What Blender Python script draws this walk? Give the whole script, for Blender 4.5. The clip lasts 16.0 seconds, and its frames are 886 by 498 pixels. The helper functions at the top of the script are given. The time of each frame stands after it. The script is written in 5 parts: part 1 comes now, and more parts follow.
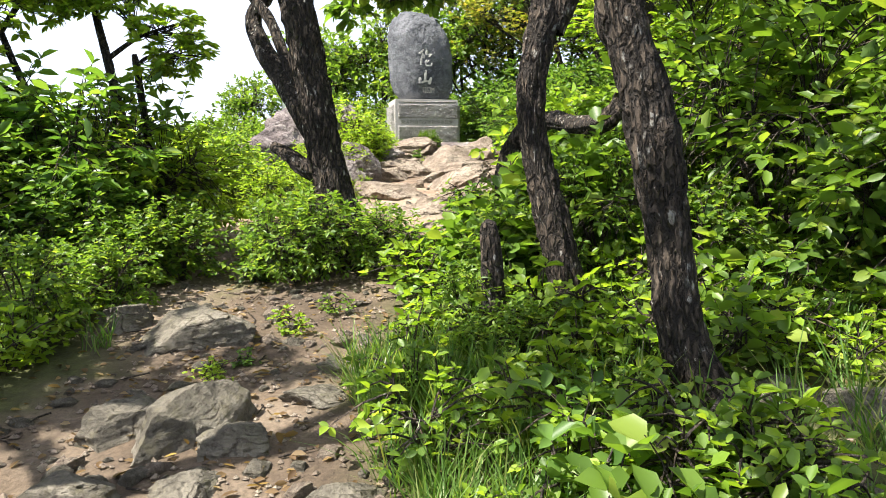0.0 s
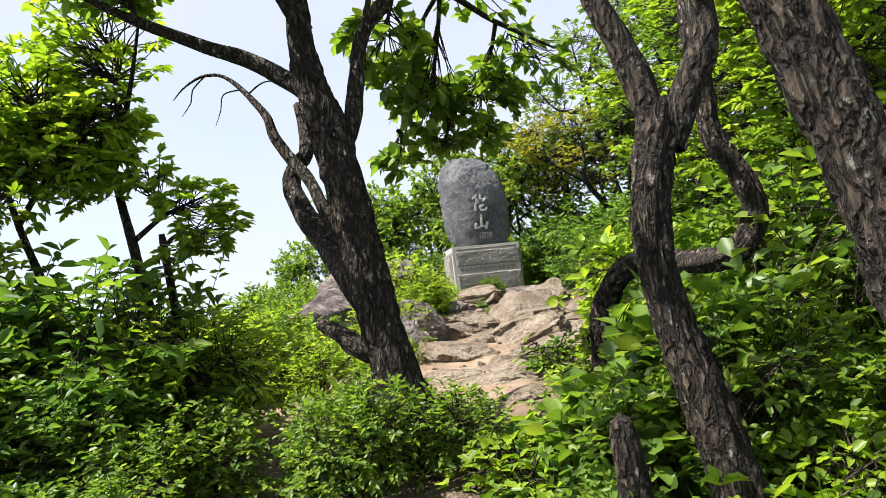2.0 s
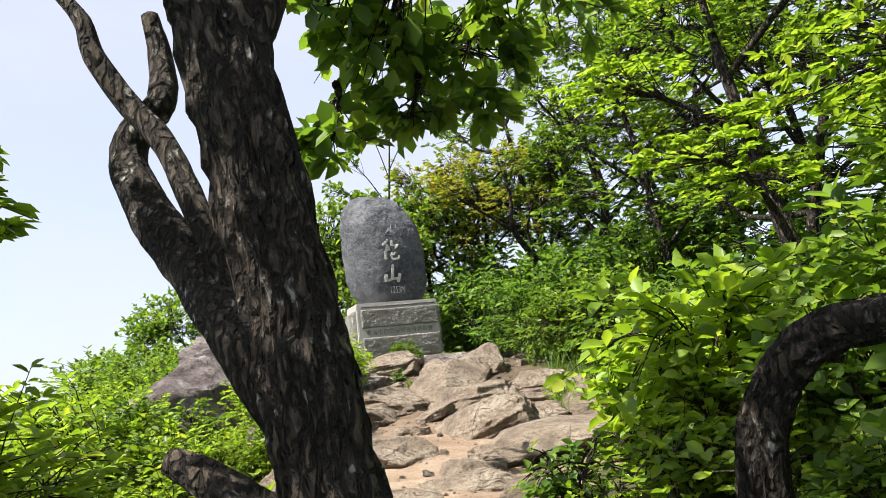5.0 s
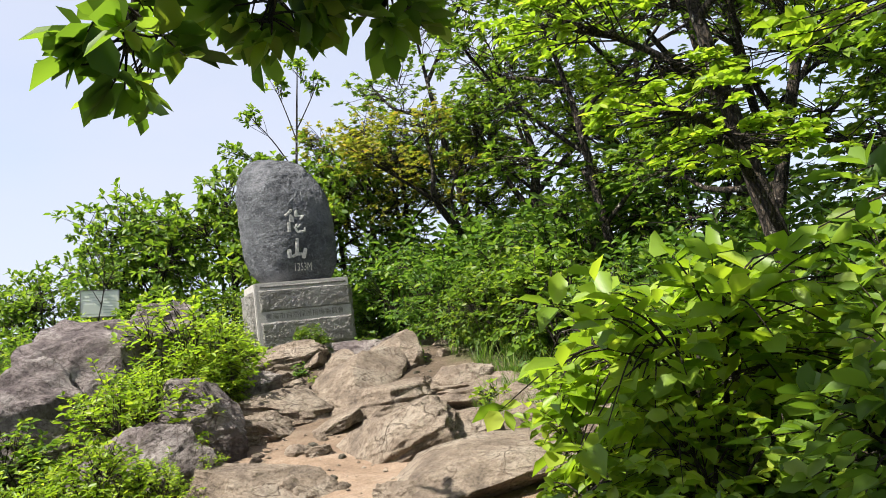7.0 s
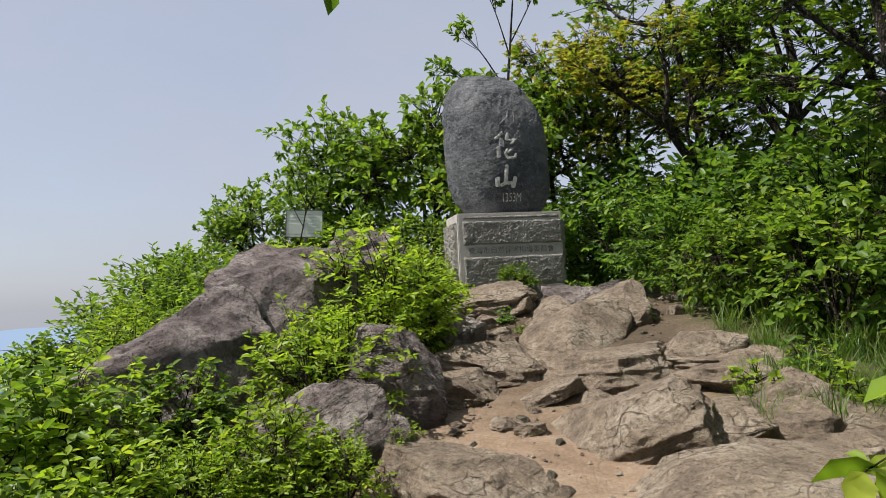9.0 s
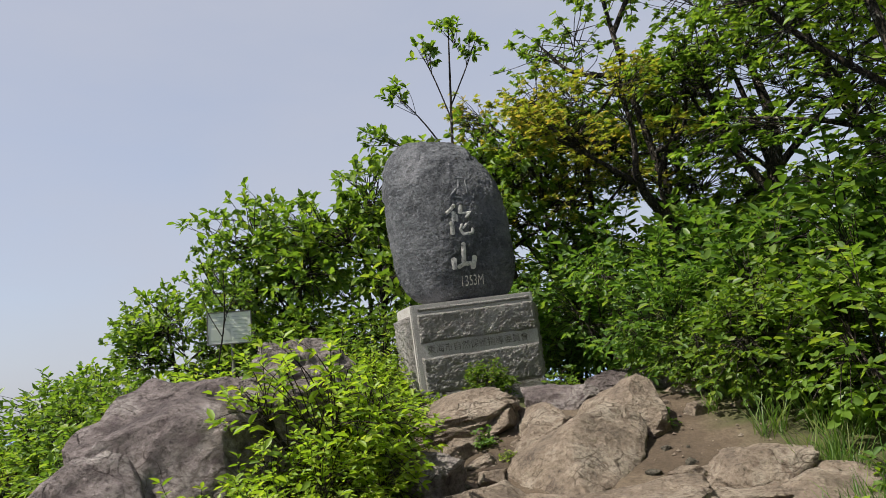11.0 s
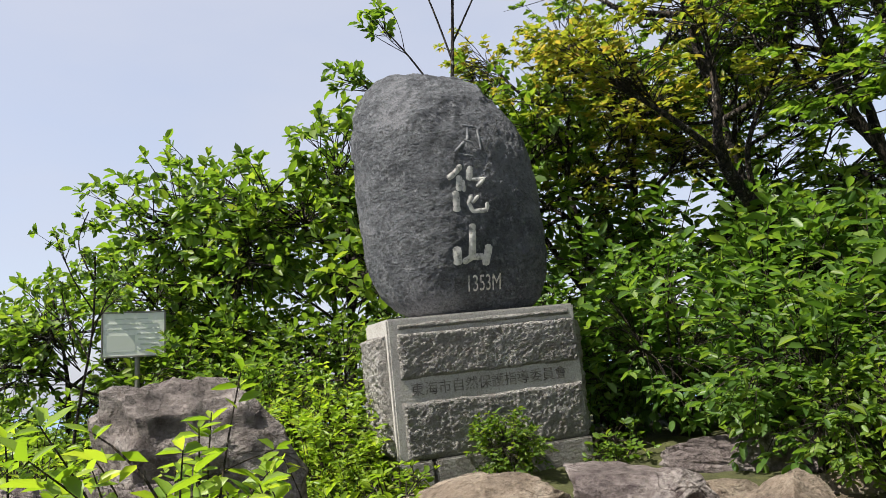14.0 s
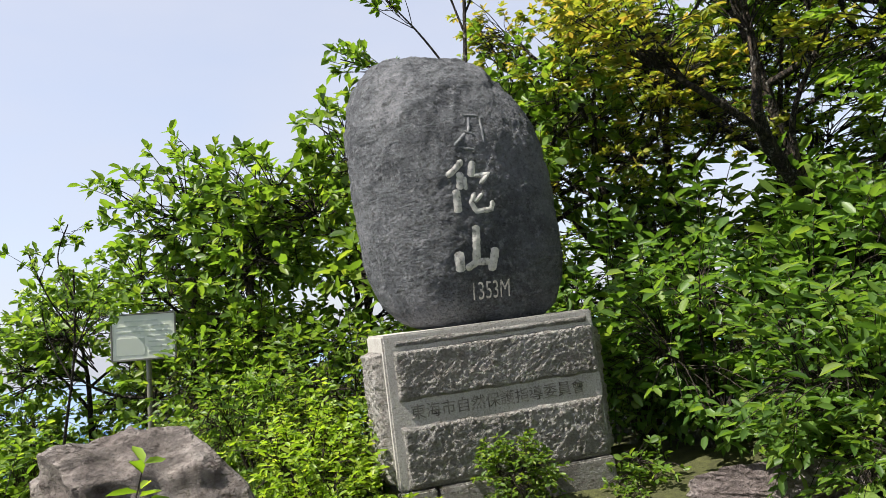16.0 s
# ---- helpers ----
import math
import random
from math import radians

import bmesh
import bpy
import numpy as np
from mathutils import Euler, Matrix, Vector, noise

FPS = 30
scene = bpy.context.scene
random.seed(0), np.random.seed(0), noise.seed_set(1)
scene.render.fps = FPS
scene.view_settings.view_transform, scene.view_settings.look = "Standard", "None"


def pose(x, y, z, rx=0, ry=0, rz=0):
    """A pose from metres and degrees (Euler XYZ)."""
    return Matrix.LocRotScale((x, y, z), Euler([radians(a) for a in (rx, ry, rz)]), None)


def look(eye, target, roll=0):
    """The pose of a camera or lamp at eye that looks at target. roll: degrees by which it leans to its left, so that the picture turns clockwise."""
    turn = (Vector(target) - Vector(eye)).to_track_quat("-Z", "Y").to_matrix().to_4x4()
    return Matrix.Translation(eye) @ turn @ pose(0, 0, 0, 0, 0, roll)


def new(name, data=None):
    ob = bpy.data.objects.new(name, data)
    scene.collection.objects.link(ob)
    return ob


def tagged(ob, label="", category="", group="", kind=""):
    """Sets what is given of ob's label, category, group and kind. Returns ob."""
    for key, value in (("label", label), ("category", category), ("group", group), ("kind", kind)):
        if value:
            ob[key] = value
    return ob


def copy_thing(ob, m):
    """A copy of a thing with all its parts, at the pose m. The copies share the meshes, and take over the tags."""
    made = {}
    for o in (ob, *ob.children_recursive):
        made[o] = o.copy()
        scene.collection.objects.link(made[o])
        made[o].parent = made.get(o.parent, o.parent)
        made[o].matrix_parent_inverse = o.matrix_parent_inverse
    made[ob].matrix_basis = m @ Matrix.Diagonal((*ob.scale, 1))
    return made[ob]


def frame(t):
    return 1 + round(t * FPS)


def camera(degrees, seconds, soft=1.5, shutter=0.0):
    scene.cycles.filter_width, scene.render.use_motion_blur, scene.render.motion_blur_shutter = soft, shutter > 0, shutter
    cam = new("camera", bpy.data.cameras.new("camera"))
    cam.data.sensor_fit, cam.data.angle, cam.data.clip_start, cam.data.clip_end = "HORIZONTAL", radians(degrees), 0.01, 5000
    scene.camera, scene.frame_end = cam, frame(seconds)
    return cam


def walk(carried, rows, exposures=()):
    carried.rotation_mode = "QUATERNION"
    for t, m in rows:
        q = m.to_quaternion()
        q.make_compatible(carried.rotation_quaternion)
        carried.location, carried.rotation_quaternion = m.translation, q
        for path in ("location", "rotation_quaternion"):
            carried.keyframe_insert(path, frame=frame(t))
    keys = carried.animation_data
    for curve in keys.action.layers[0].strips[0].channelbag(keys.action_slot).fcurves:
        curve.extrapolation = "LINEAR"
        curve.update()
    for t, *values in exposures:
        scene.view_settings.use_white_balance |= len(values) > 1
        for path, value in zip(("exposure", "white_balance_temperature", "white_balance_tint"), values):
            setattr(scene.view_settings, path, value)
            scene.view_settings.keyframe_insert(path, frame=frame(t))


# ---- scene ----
cam = camera(62.4, 16.0, soft=0.6)
PATH = [
    (0, (0.182, 0.462, 1.572), (0.154, 2.456, 1.421), -1.0),
    (0.5, (0.187, 0.488, 1.65), (0.105, 2.486, 1.657), -4.3),
    (1, (0.172, 0.747, 1.628), (0.04, 2.739, 1.756), -5.6),
    (1.5, (0.181, 1.125, 1.752), (0.011, 3.109, 1.942), -6.5),
    (2, (0.029, 1.515, 1.771), (-0.134, 3.493, 2.016), -6.6),
    (2.5, (-0.123, 1.917, 1.829), (-0.288, 3.892, 2.093), -6.1),
    (3, (-0.185, 2.384, 1.879), (-0.349, 4.358, 2.155), -5.6),
    (3.5, (-0.338, 2.806, 1.891), (-0.454, 4.78, 2.189), -5.9),
    (4, (-0.491, 3.223, 1.953), (-0.52, 5.197, 2.271), -6.1),
    (4.5, (-0.548, 3.68, 2.03), (-0.475, 5.649, 2.377), -6.5),
    (5, (-0.612, 4.094, 2.062), (-0.421, 6.049, 2.435), -7.0),
    (5.2, (-0.635, 4.267, 2.107), (-0.396, 6.217, 2.483), -6.9),
    (7.3, (-0.272, 5.544, 2.396), (0.118, 7.492, 2.625), -7.5),
    (7.5, (-0.244, 5.645, 2.424), (0.107, 7.603, 2.637), -6.6),
    (8, (-0.326, 5.937, 2.475), (-0.148, 7.921, 2.652), -4.6),
    (8.5, (-0.467, 6.223, 2.473), (-0.472, 8.218, 2.615), -3.2),
    (9, (-0.476, 6.61, 2.58), (-0.627, 8.601, 2.694), -2.8),
    (9.5, (-0.476, 6.868, 2.708), (-0.619, 8.858, 2.852), -4.1),
    (10, (-0.579, 7.316, 2.841), (-0.67, 9.304, 3.038), -5.8),
    (10.2, (-0.586, 7.417, 2.856), (-0.652, 9.404, 3.079), -6.4),
    (12.3, (-0.637, 9.616, 3.171), (-0.554, 11.589, 3.491), -8.8),
    (12.5, (-0.609, 9.804, 3.195), (-0.526, 11.778, 3.502), -8.6),
    (13, (-0.661, 10.2, 3.2), (-0.559, 12.174, 3.5), -8.3),
    (13.5, (-0.8, 10.547, 3.26), (-0.676, 12.52, 3.559), -7.3),
    (14, (-0.728, 10.774, 3.268), (-0.65, 12.753, 3.545), -6.1),
    (14.5, (-0.484, 11.124, 3.377), (-0.486, 13.112, 3.59), -5.6),
    (15, (-0.377, 11.222, 3.549), (-0.408, 13.214, 3.728), -6.4),
    (15.5, (-0.368, 11.208, 3.572), (-0.409, 13.198, 3.764), -7.1),
    (16, (-0.388, 11.199, 3.575), (-0.454, 13.19, 3.759), -7.4),
]
EXPOSURES = [(0, 1.75), (1, 1.48), (2, 1.32), (3.5, 1.28), (5, 1.25), (7.5, 1.08), (9, 0.52), (10, 0.53), (12.5, 0.6), (14, 0.88), (16, 1.02)]
walk(cam, [(t, look(eye, target, roll)) for t, eye, target, roll in PATH], EXPOSURES)


# ---- light ----
SUN_TO = Vector((-0.62, -0.27, 1.0)).normalized()
world = bpy.data.worlds.new("sky")
scene.world = world
world.use_nodes = True
wn = world.node_tree.nodes
sky = wn.new("ShaderNodeTexSky")
sky.sky_type = "NISHITA"
sky.sun_disc = False
sky.sun_elevation = math.asin(SUN_TO.z)
sky.sun_rotation = math.atan2(SUN_TO.x, SUN_TO.y)
sky.altitude, sky.air_density, sky.dust_density, sky.ozone_density = 1300, 1.0, 5.0, 1.0
wn["Background"].inputs["Strength"].default_value = 0.13
wt = world.node_tree
veil = wn.new("ShaderNodeTexNoise")
veil.inputs["Scale"].default_value, veil.inputs["Detail"].default_value = 2.2, 5
veil_map = wn.new("ShaderNodeMapping")
veil_map.inputs["Scale"].default_value = (1.0, 1.0, 2.6)
veil_at = wn.new("ShaderNodeTexCoord")
wt.links.new(veil_at.outputs["Generated"], veil_map.inputs["Vector"])
wt.links.new(veil_map.outputs["Vector"], veil.inputs["Vector"])
veil_amount = wn.new("ShaderNodeMapRange")
veil_amount.inputs["From Min"].default_value, veil_amount.inputs["From Max"].default_value = 0.3, 0.7
veil_amount.inputs["To Min"].default_value, veil_amount.inputs["To Max"].default_value = 0.62, 0.88
wt.links.new(veil.outputs["Fac"], veil_amount.inputs["Value"])
veil_mix = wn.new("ShaderNodeMix")
veil_mix.data_type = "RGBA"
veil_mix.inputs["B"].default_value = (2.85, 2.95, 3.4, 1)
wt.links.new(veil_amount.outputs["Result"], veil_mix.inputs["Factor"])
wt.links.new(sky.outputs["Color"], veil_mix.inputs["A"])
wt.links.new(veil_mix.outputs["Result"], wn["Background"].inputs["Color"])
sun = new("sun", bpy.data.lights.new("sun", "SUN"))
sun.data.energy, sun.data.angle, sun.data.color = 5.0, radians(0.6), (1.0, 0.95, 0.86)
sun.matrix_world = look((0, 0, 50), Vector((0, 0, 50)) - SUN_TO)


# ---- materials ----
def material(name, rough=0.8):
    m = bpy.data.materials.new(name)
    m.use_nodes = True
    nt = m.node_tree
    b = nt.nodes["Principled BSDF"]
    b.inputs["Roughness"].default_value = rough
    b.inputs["Specular IOR Level"].default_value = 0.3
    return m, nt, b


def noise_node(nt, scale, detail=6, rough=0.6, coords="Object", stretch=None):
    tc = nt.nodes.new("ShaderNodeTexCoord")
    src = tc.outputs[coords]
    if stretch:
        mp = nt.nodes.new("ShaderNodeMapping")
        mp.inputs["Scale"].default_value = stretch
        nt.links.new(src, mp.inputs["Vector"])
        src = mp.outputs["Vector"]
    n = nt.nodes.new("ShaderNodeTexNoise")
    n.inputs["Scale"].default_value, n.inputs["Detail"].default_value, n.inputs["Roughness"].default_value = scale, detail, rough
    nt.links.new(src, n.inputs["Vector"])
    return n.outputs["Fac"]


def ramp(nt, fac, stops):
    r = nt.nodes.new("ShaderNodeValToRGB")
    e = r.color_ramp.elements
    while len(e) < len(stops):
        e.new(0.5)
    for k, (p, c) in enumerate(stops):
        e[k].position, e[k].color = p, (*c, 1)
    nt.links.new(fac, r.inputs["Fac"])
    return r.outputs["Color"]


def mix(nt, a, b, fac, mode="MIX"):
    n = nt.nodes.new("ShaderNodeMix")
    n.data_type, n.blend_type = "RGBA", mode
    for sock, v in ((n.inputs["Factor"], fac), (n.inputs["A"], a), (n.inputs["B"], b)):
        if isinstance(v, bpy.types.NodeSocket):
            nt.links.new(v, sock)
        else:
            sock.default_value = v if isinstance(v, float) else (*v, 1)
    return n.outputs["Result"]


def bump(nt, b, fac, strength, distance, under=None):
    n = nt.nodes.new("ShaderNodeBump")
    n.inputs["Strength"].default_value, n.inputs["Distance"].default_value = strength, distance
    nt.links.new(fac, n.inputs["Height"])
    if under:
        nt.links.new(under, n.inputs["Normal"])
    nt.links.new(n.outputs["Normal"], b.inputs["Normal"])
    return n.outputs["Normal"]


def rock_material(name, dark, mid, light, patch, grain=14, relief=0.03, crack=1.9):
    m, nt, b = material(name, 0.88)
    big = noise_node(nt, 2.2, 8, 0.65)
    fine = noise_node(nt, grain * 4, 5, 0.7)
    c = ramp(nt, big, [(0.33, dark), (0.49, mid), (0.66, light)])
    blot = ramp(nt, noise_node(nt, grain, 4, 0.7), [(0.52, (0, 0, 0)), (0.66, (1, 1, 1))])
    c = mix(nt, c, patch, blot)
    c = mix(nt, c, ramp(nt, fine, [(0.3, (0.45, 0.45, 0.45)), (0.65, (1, 1, 1))]), 0.7, "MULTIPLY")
    warp = nt.nodes.new("ShaderNodeTexCoord")
    wob = nt.nodes.new("ShaderNodeTexNoise")
    wob.inputs["Scale"].default_value = 3.0
    nt.links.new(warp.outputs["Object"], wob.inputs["Vector"])
    add = nt.nodes.new("ShaderNodeVectorMath")
    add.operation = "MULTIPLY_ADD"
    add.inputs[1].default_value = (0.5, 0.5, 0.5)
    nt.links.new(wob.outputs["Color"], add.inputs[0])
    nt.links.new(warp.outputs["Object"], add.inputs[2])
    cells = nt.nodes.new("ShaderNodeTexVoronoi")
    cells.feature = "DISTANCE_TO_EDGE"
    cells.inputs["Scale"].default_value = crack
    nt.links.new(add.outputs[0], cells.inputs["Vector"])
    seam = ramp(nt, cells.outputs["Distance"], [(0.0, (0.45, 0.41, 0.38)), (0.025, (1, 1, 1))])
    some = ramp(nt, noise_node(nt, 1.7, 3, 0.5), [(0.5, (0, 0, 0)), (0.62, (0.7, 0.7, 0.7))])
    seam = mix(nt, (1.0, 1.0, 1.0), seam, some if crack > 1 else 0.0)
    c = mix(nt, c, seam, 1.0, "MULTIPLY")
    long = nt.nodes.new("ShaderNodeMapping")
    long.inputs["Scale"].default_value, long.inputs["Rotation"].default_value = (0.5, 2.2, 2.6), (0.3, 0.35, 0.5)
    nt.links.new(add.outputs[0], long.inputs["Vector"])
    splits = nt.nodes.new("ShaderNodeTexVoronoi")
    splits.feature = "DISTANCE_TO_EDGE"
    splits.inputs["Scale"].default_value = crack * 1.2
    nt.links.new(long.outputs["Vector"], splits.inputs["Vector"])
    split = ramp(nt, splits.outputs["Distance"], [(0.0, (0.4, 0.36, 0.33)), (0.03, (1, 1, 1))])
    where = ramp(nt, noise_node(nt, 2.6, 4, 0.6), [(0.46, (0, 0, 0)), (0.58, (0.85, 0.85, 0.85))])
    split = mix(nt, (1.0, 1.0, 1.0), split, where if crack > 1 else 0.0)
    c = mix(nt, c, split, 1.0, "MULTIPLY")
    pits = ramp(nt, noise_node(nt, grain * 2.2, 6, 0.75), [(0.36, (0.5, 0.47, 0.45)), (0.5, (1, 1, 1))])
    c = mix(nt, c, pits, 0.75, "MULTIPLY")
    nt.links.new(c, b.inputs["Base Color"])
    n0 = bump(nt, b, pits, 0.6, relief * 0.35, bump(nt, b, split, 0.9, relief * 0.7, bump(nt, b, seam, 0.8, relief * 0.6)))
    n1 = bump(nt, b, big, 0.9, relief * 2, n0)
    n2 = bump(nt, b, noise_node(nt, grain, 6, 0.7, stretch=(1, 1, 2.5)), 0.9, relief, n1)
    bump(nt, b, fine, 0.6, relief * 0.25, n2)
    return m


def leaf_material(name, dark, light, warm=None):
    m, nt, b = material(name, 0.42)
    b.inputs["Specular IOR Level"].default_value = 0.35
    oi = nt.nodes.new("ShaderNodeNewGeometry")
    c = ramp(nt, oi.outputs["Random Per Island"], [(0.0, dark), (0.75, light), (1.0, warm or light)])
    ob = nt.nodes.new("ShaderNodeObjectInfo")
    c = mix(nt, c, ramp(nt, ob.outputs["Random"], [(0, (0.8, 0.8, 0.8)), (1, (1, 1, 1))]), 1.0, "MULTIPLY")
    nt.links.new(c, b.inputs["Base Color"])
    tr = nt.nodes.new("ShaderNodeBsdfTranslucent")
    tc = mix(nt, c, (1.85, 1.85, 0.8), 1.0, "MULTIPLY")
    nt.links.new(tc, tr.inputs["Color"])
    mx = nt.nodes.new("ShaderNodeMixShader")
    mx.inputs["Fac"].default_value = 0.46
    nt.links.new(b.outputs["BSDF"], mx.inputs[1])
    nt.links.new(tr.outputs["BSDF"], mx.inputs[2])
    nt.links.new(mx.outputs["Shader"], nt.nodes["Material Output"].inputs["Surface"])
    return m


def bark_material(name, dark, light, lichen, size=30):
    """Fissured bark: long plates with dark clefts between them, weathered ridges and pale lichen blots."""
    m, nt, b = material(name, 0.92)
    tc = nt.nodes.new("ShaderNodeTexCoord")
    wob = nt.nodes.new("ShaderNodeTexNoise")
    wob.inputs["Scale"].default_value, wob.inputs["Detail"].default_value = 9.0, 4
    nt.links.new(tc.outputs["Object"], wob.inputs["Vector"])
    warp = nt.nodes.new("ShaderNodeVectorMath")
    warp.operation = "MULTIPLY_ADD"
    warp.inputs[1].default_value = (0.09, 0.09, 0.09)
    nt.links.new(wob.outputs["Color"], warp.inputs[0])
    nt.links.new(tc.outputs["Object"], warp.inputs[2])
    mp = nt.nodes.new("ShaderNodeMapping")
    mp.inputs["Scale"].default_value = (1, 1, 0.24)
    nt.links.new(warp.outputs[0], mp.inputs["Vector"])
    cells = nt.nodes.new("ShaderNodeTexVoronoi")
    cells.feature = "DISTANCE_TO_EDGE"
    cells.inputs["Scale"].default_value = size
    nt.links.new(mp.outputs["Vector"], cells.inputs["Vector"])
    cleft = ramp(nt, cells.outputs["Distance"], [(0.02, (0, 0, 0)), (0.22, (1, 1, 1))])
    ridges = noise_node(nt, size * 1.6, 5, 0.65, stretch=(1, 1, 0.3))
    plates = noise_node(nt, 70, 4, 0.7, stretch=(1, 1, 0.7))
    c = ramp(nt, ridges, [(0.36, dark), (0.62, light)])
    c = mix(nt, c, ramp(nt, noise_node(nt, 3.5, 3, 0.6), [(0.35, (0.65, 0.6, 0.58)), (0.65, (1.15, 1.08, 1.0))]), 1.0, "MULTIPLY")
    spots = ramp(nt, noise_node(nt, 15, 5, 0.66, stretch=(1, 1, 0.75)), [(0.585, (0, 0, 0)), (0.63, (0.9, 0.9, 0.9))])
    c = mix(nt, c, lichen, spots)
    c = mix(nt, dark, c, cleft)
    c = mix(nt, c, ramp(nt, plates, [(0.3, (0.55, 0.55, 0.55)), (0.7, (1, 1, 1))]), 0.8, "MULTIPLY")
    nt.links.new(c, b.inputs["Base Color"])
    n0 = bump(nt, b, cleft, 1.0, 0.03)
    n1 = bump(nt, b, ridges, 0.9, 0.02, n0)
    bump(nt, b, plates, 0.7, 0.006, n1)
    return m


M_ROCK = rock_material("pale_rock", (0.13, 0.10, 0.08), (0.34, 0.27, 0.205), (0.47, 0.40, 0.32), (0.22, 0.165, 0.125), 14, 0.06)
M_ROCK_DARK = rock_material("dark_boulder_rock", (0.085, 0.068, 0.066), (0.26, 0.215, 0.205), (0.48, 0.43, 0.40), (0.13, 0.10, 0.10), 11, 0.085)
M_ROCK_GREY = rock_material("lichened_grey_rock", (0.12, 0.10, 0.09), (0.33, 0.285, 0.26), (0.50, 0.455, 0.42), (0.2, 0.165, 0.155), 11, 0.085)
M_ROCK_PATH = rock_material("soil_stained_rock", (0.06, 0.053, 0.04), (0.18, 0.16, 0.125), (0.30, 0.27, 0.215), (0.13, 0.115, 0.075), 12, 0.045)
M_STONE = rock_material("dark_grey_stone", (0.075, 0.08, 0.09), (0.15, 0.157, 0.17), (0.27, 0.273, 0.29), (0.22, 0.225, 0.24), 15, 0.06, 0.3)
M_GRANITE = rock_material("rough_granite", (0.27, 0.25, 0.225), (0.43, 0.41, 0.38), (0.56, 0.54, 0.51), (0.36, 0.32, 0.29), 24, 0.06, 0.3)
M_GRANITE_FLAT = rock_material("dressed_granite", (0.36, 0.34, 0.31), (0.47, 0.45, 0.42), (0.57, 0.55, 0.52), (0.5, 0.475, 0.45), 30, 0.004, 0.3)
M_BARK = bark_material("dark_bark", (0.022, 0.018, 0.015), (0.14, 0.115, 0.092), (0.36, 0.345, 0.31))
M_BARK_THIN = bark_material("twig_bark", (0.04, 0.033, 0.026), (0.12, 0.095, 0.075), (0.2, 0.18, 0.16))
M_LEAF = leaf_material("oak_leaf", (0.065, 0.125, 0.02), (0.15, 0.245, 0.036), (0.235, 0.30, 0.05))
M_LEAF_BRIGHT = leaf_material("bright_shrub_leaf", (0.125, 0.215, 0.02), (0.245, 0.355, 0.035), (0.34, 0.41, 0.06))
M_LEAF_DEEP = leaf_material("deep_green_leaf", (0.05, 0.11, 0.022), (0.12, 0.215, 0.04), (0.18, 0.25, 0.05))
M_LEAF_BROWN = leaf_material("yellowing_leaf", (0.15, 0.2, 0.03), (0.29, 0.3, 0.05), (0.4, 0.28, 0.08))
M_GRASS = leaf_material("grass_blade", (0.05, 0.12, 0.02), (0.13, 0.21, 0.045), (0.22, 0.22, 0.09))


# ---- mesh helpers ----
def mesh_object(name, verts, faces, mat, parent=None, label="", smooth=True):
    me = bpy.data.meshes.new(name)
    me.from_pydata([tuple(v) for v in verts], [], [tuple(f) for f in faces])
    if smooth:
        me.polygons.foreach_set("use_smooth", [True] * len(me.polygons))
    me.materials.append(mat)
    me.update()
    ob = new(name, me)
    if parent:
        ob.parent = parent
    if label:
        ob["label"] = label
    return ob


def part(name, bm, mat, parent=None, label="", smooth=False):
    me = bpy.data.meshes.new(name)
    bm.to_mesh(me)
    bm.free()
    if smooth:
        me.polygons.foreach_set("use_smooth", [True] * len(me.polygons))
    me.materials.append(mat)
    ob = new(name, me)
    if parent:
        ob.parent = parent
    if label:
        ob["label"] = label
    return ob


PROFILE = ((-60, -14), (-20, -3.2), (-6, -0.55), (0.4, 0.10), (3, 0.52), (5, 0.87), (6.6, 1.12), (8, 1.3), (10.5, 1.53),
           (11.3, 1.64), (12.3, 1.86), (13.3, 2.1), (14.4, 2.36), (16, 2.45), (20, 2.3), (30, 0.5), (60, -14))
WAY = ((0.1, -6), (-0.45, 0), (-1.0, 3), (-0.9, 5), (-0.2, 6.5), (-0.3, 8), (-0.35, 10), (-0.2, 12), (0.3, 14))
WAY_LEFT = ((-0.6, 2.5), (-1.6, 5.0), (-1.85, 6.6), (-2.2, 8.0), (-1.3, 9.4), (-0.6, 10.5))


def near_line(x, y, line):
    best = 1e9
    for (ax, ay), (bx, by) in zip(line, line[1:]):
        dx, dy = bx - ax, by - ay
        k = max(0.0, min(1.0, ((x - ax) * dx + (y - ay) * dy) / (dx * dx + dy * dy)))
        best = min(best, math.hypot(x - ax - k * dx, y - ay - k * dy))
    return best


def path_mask(x, y):
    """1 on the trodden ground, 0 under the plants."""
    w = 0.9 if y < 3.6 else 0.62 if y < 9.3 else 1.35 if y < 13.6 else 1.1
    if y > 14.6:
        w = 0.7
    d = min(near_line(x, y, WAY) - w, near_line(x, y, WAY_LEFT) - (0.35 if y > 4 else 0.6))
    d += 0.25 * noise.noise(Vector((x * 1.3, y * 1.3, 3.1)))
    return max(0.0, min(1.0, 0.5 - d / 0.35))


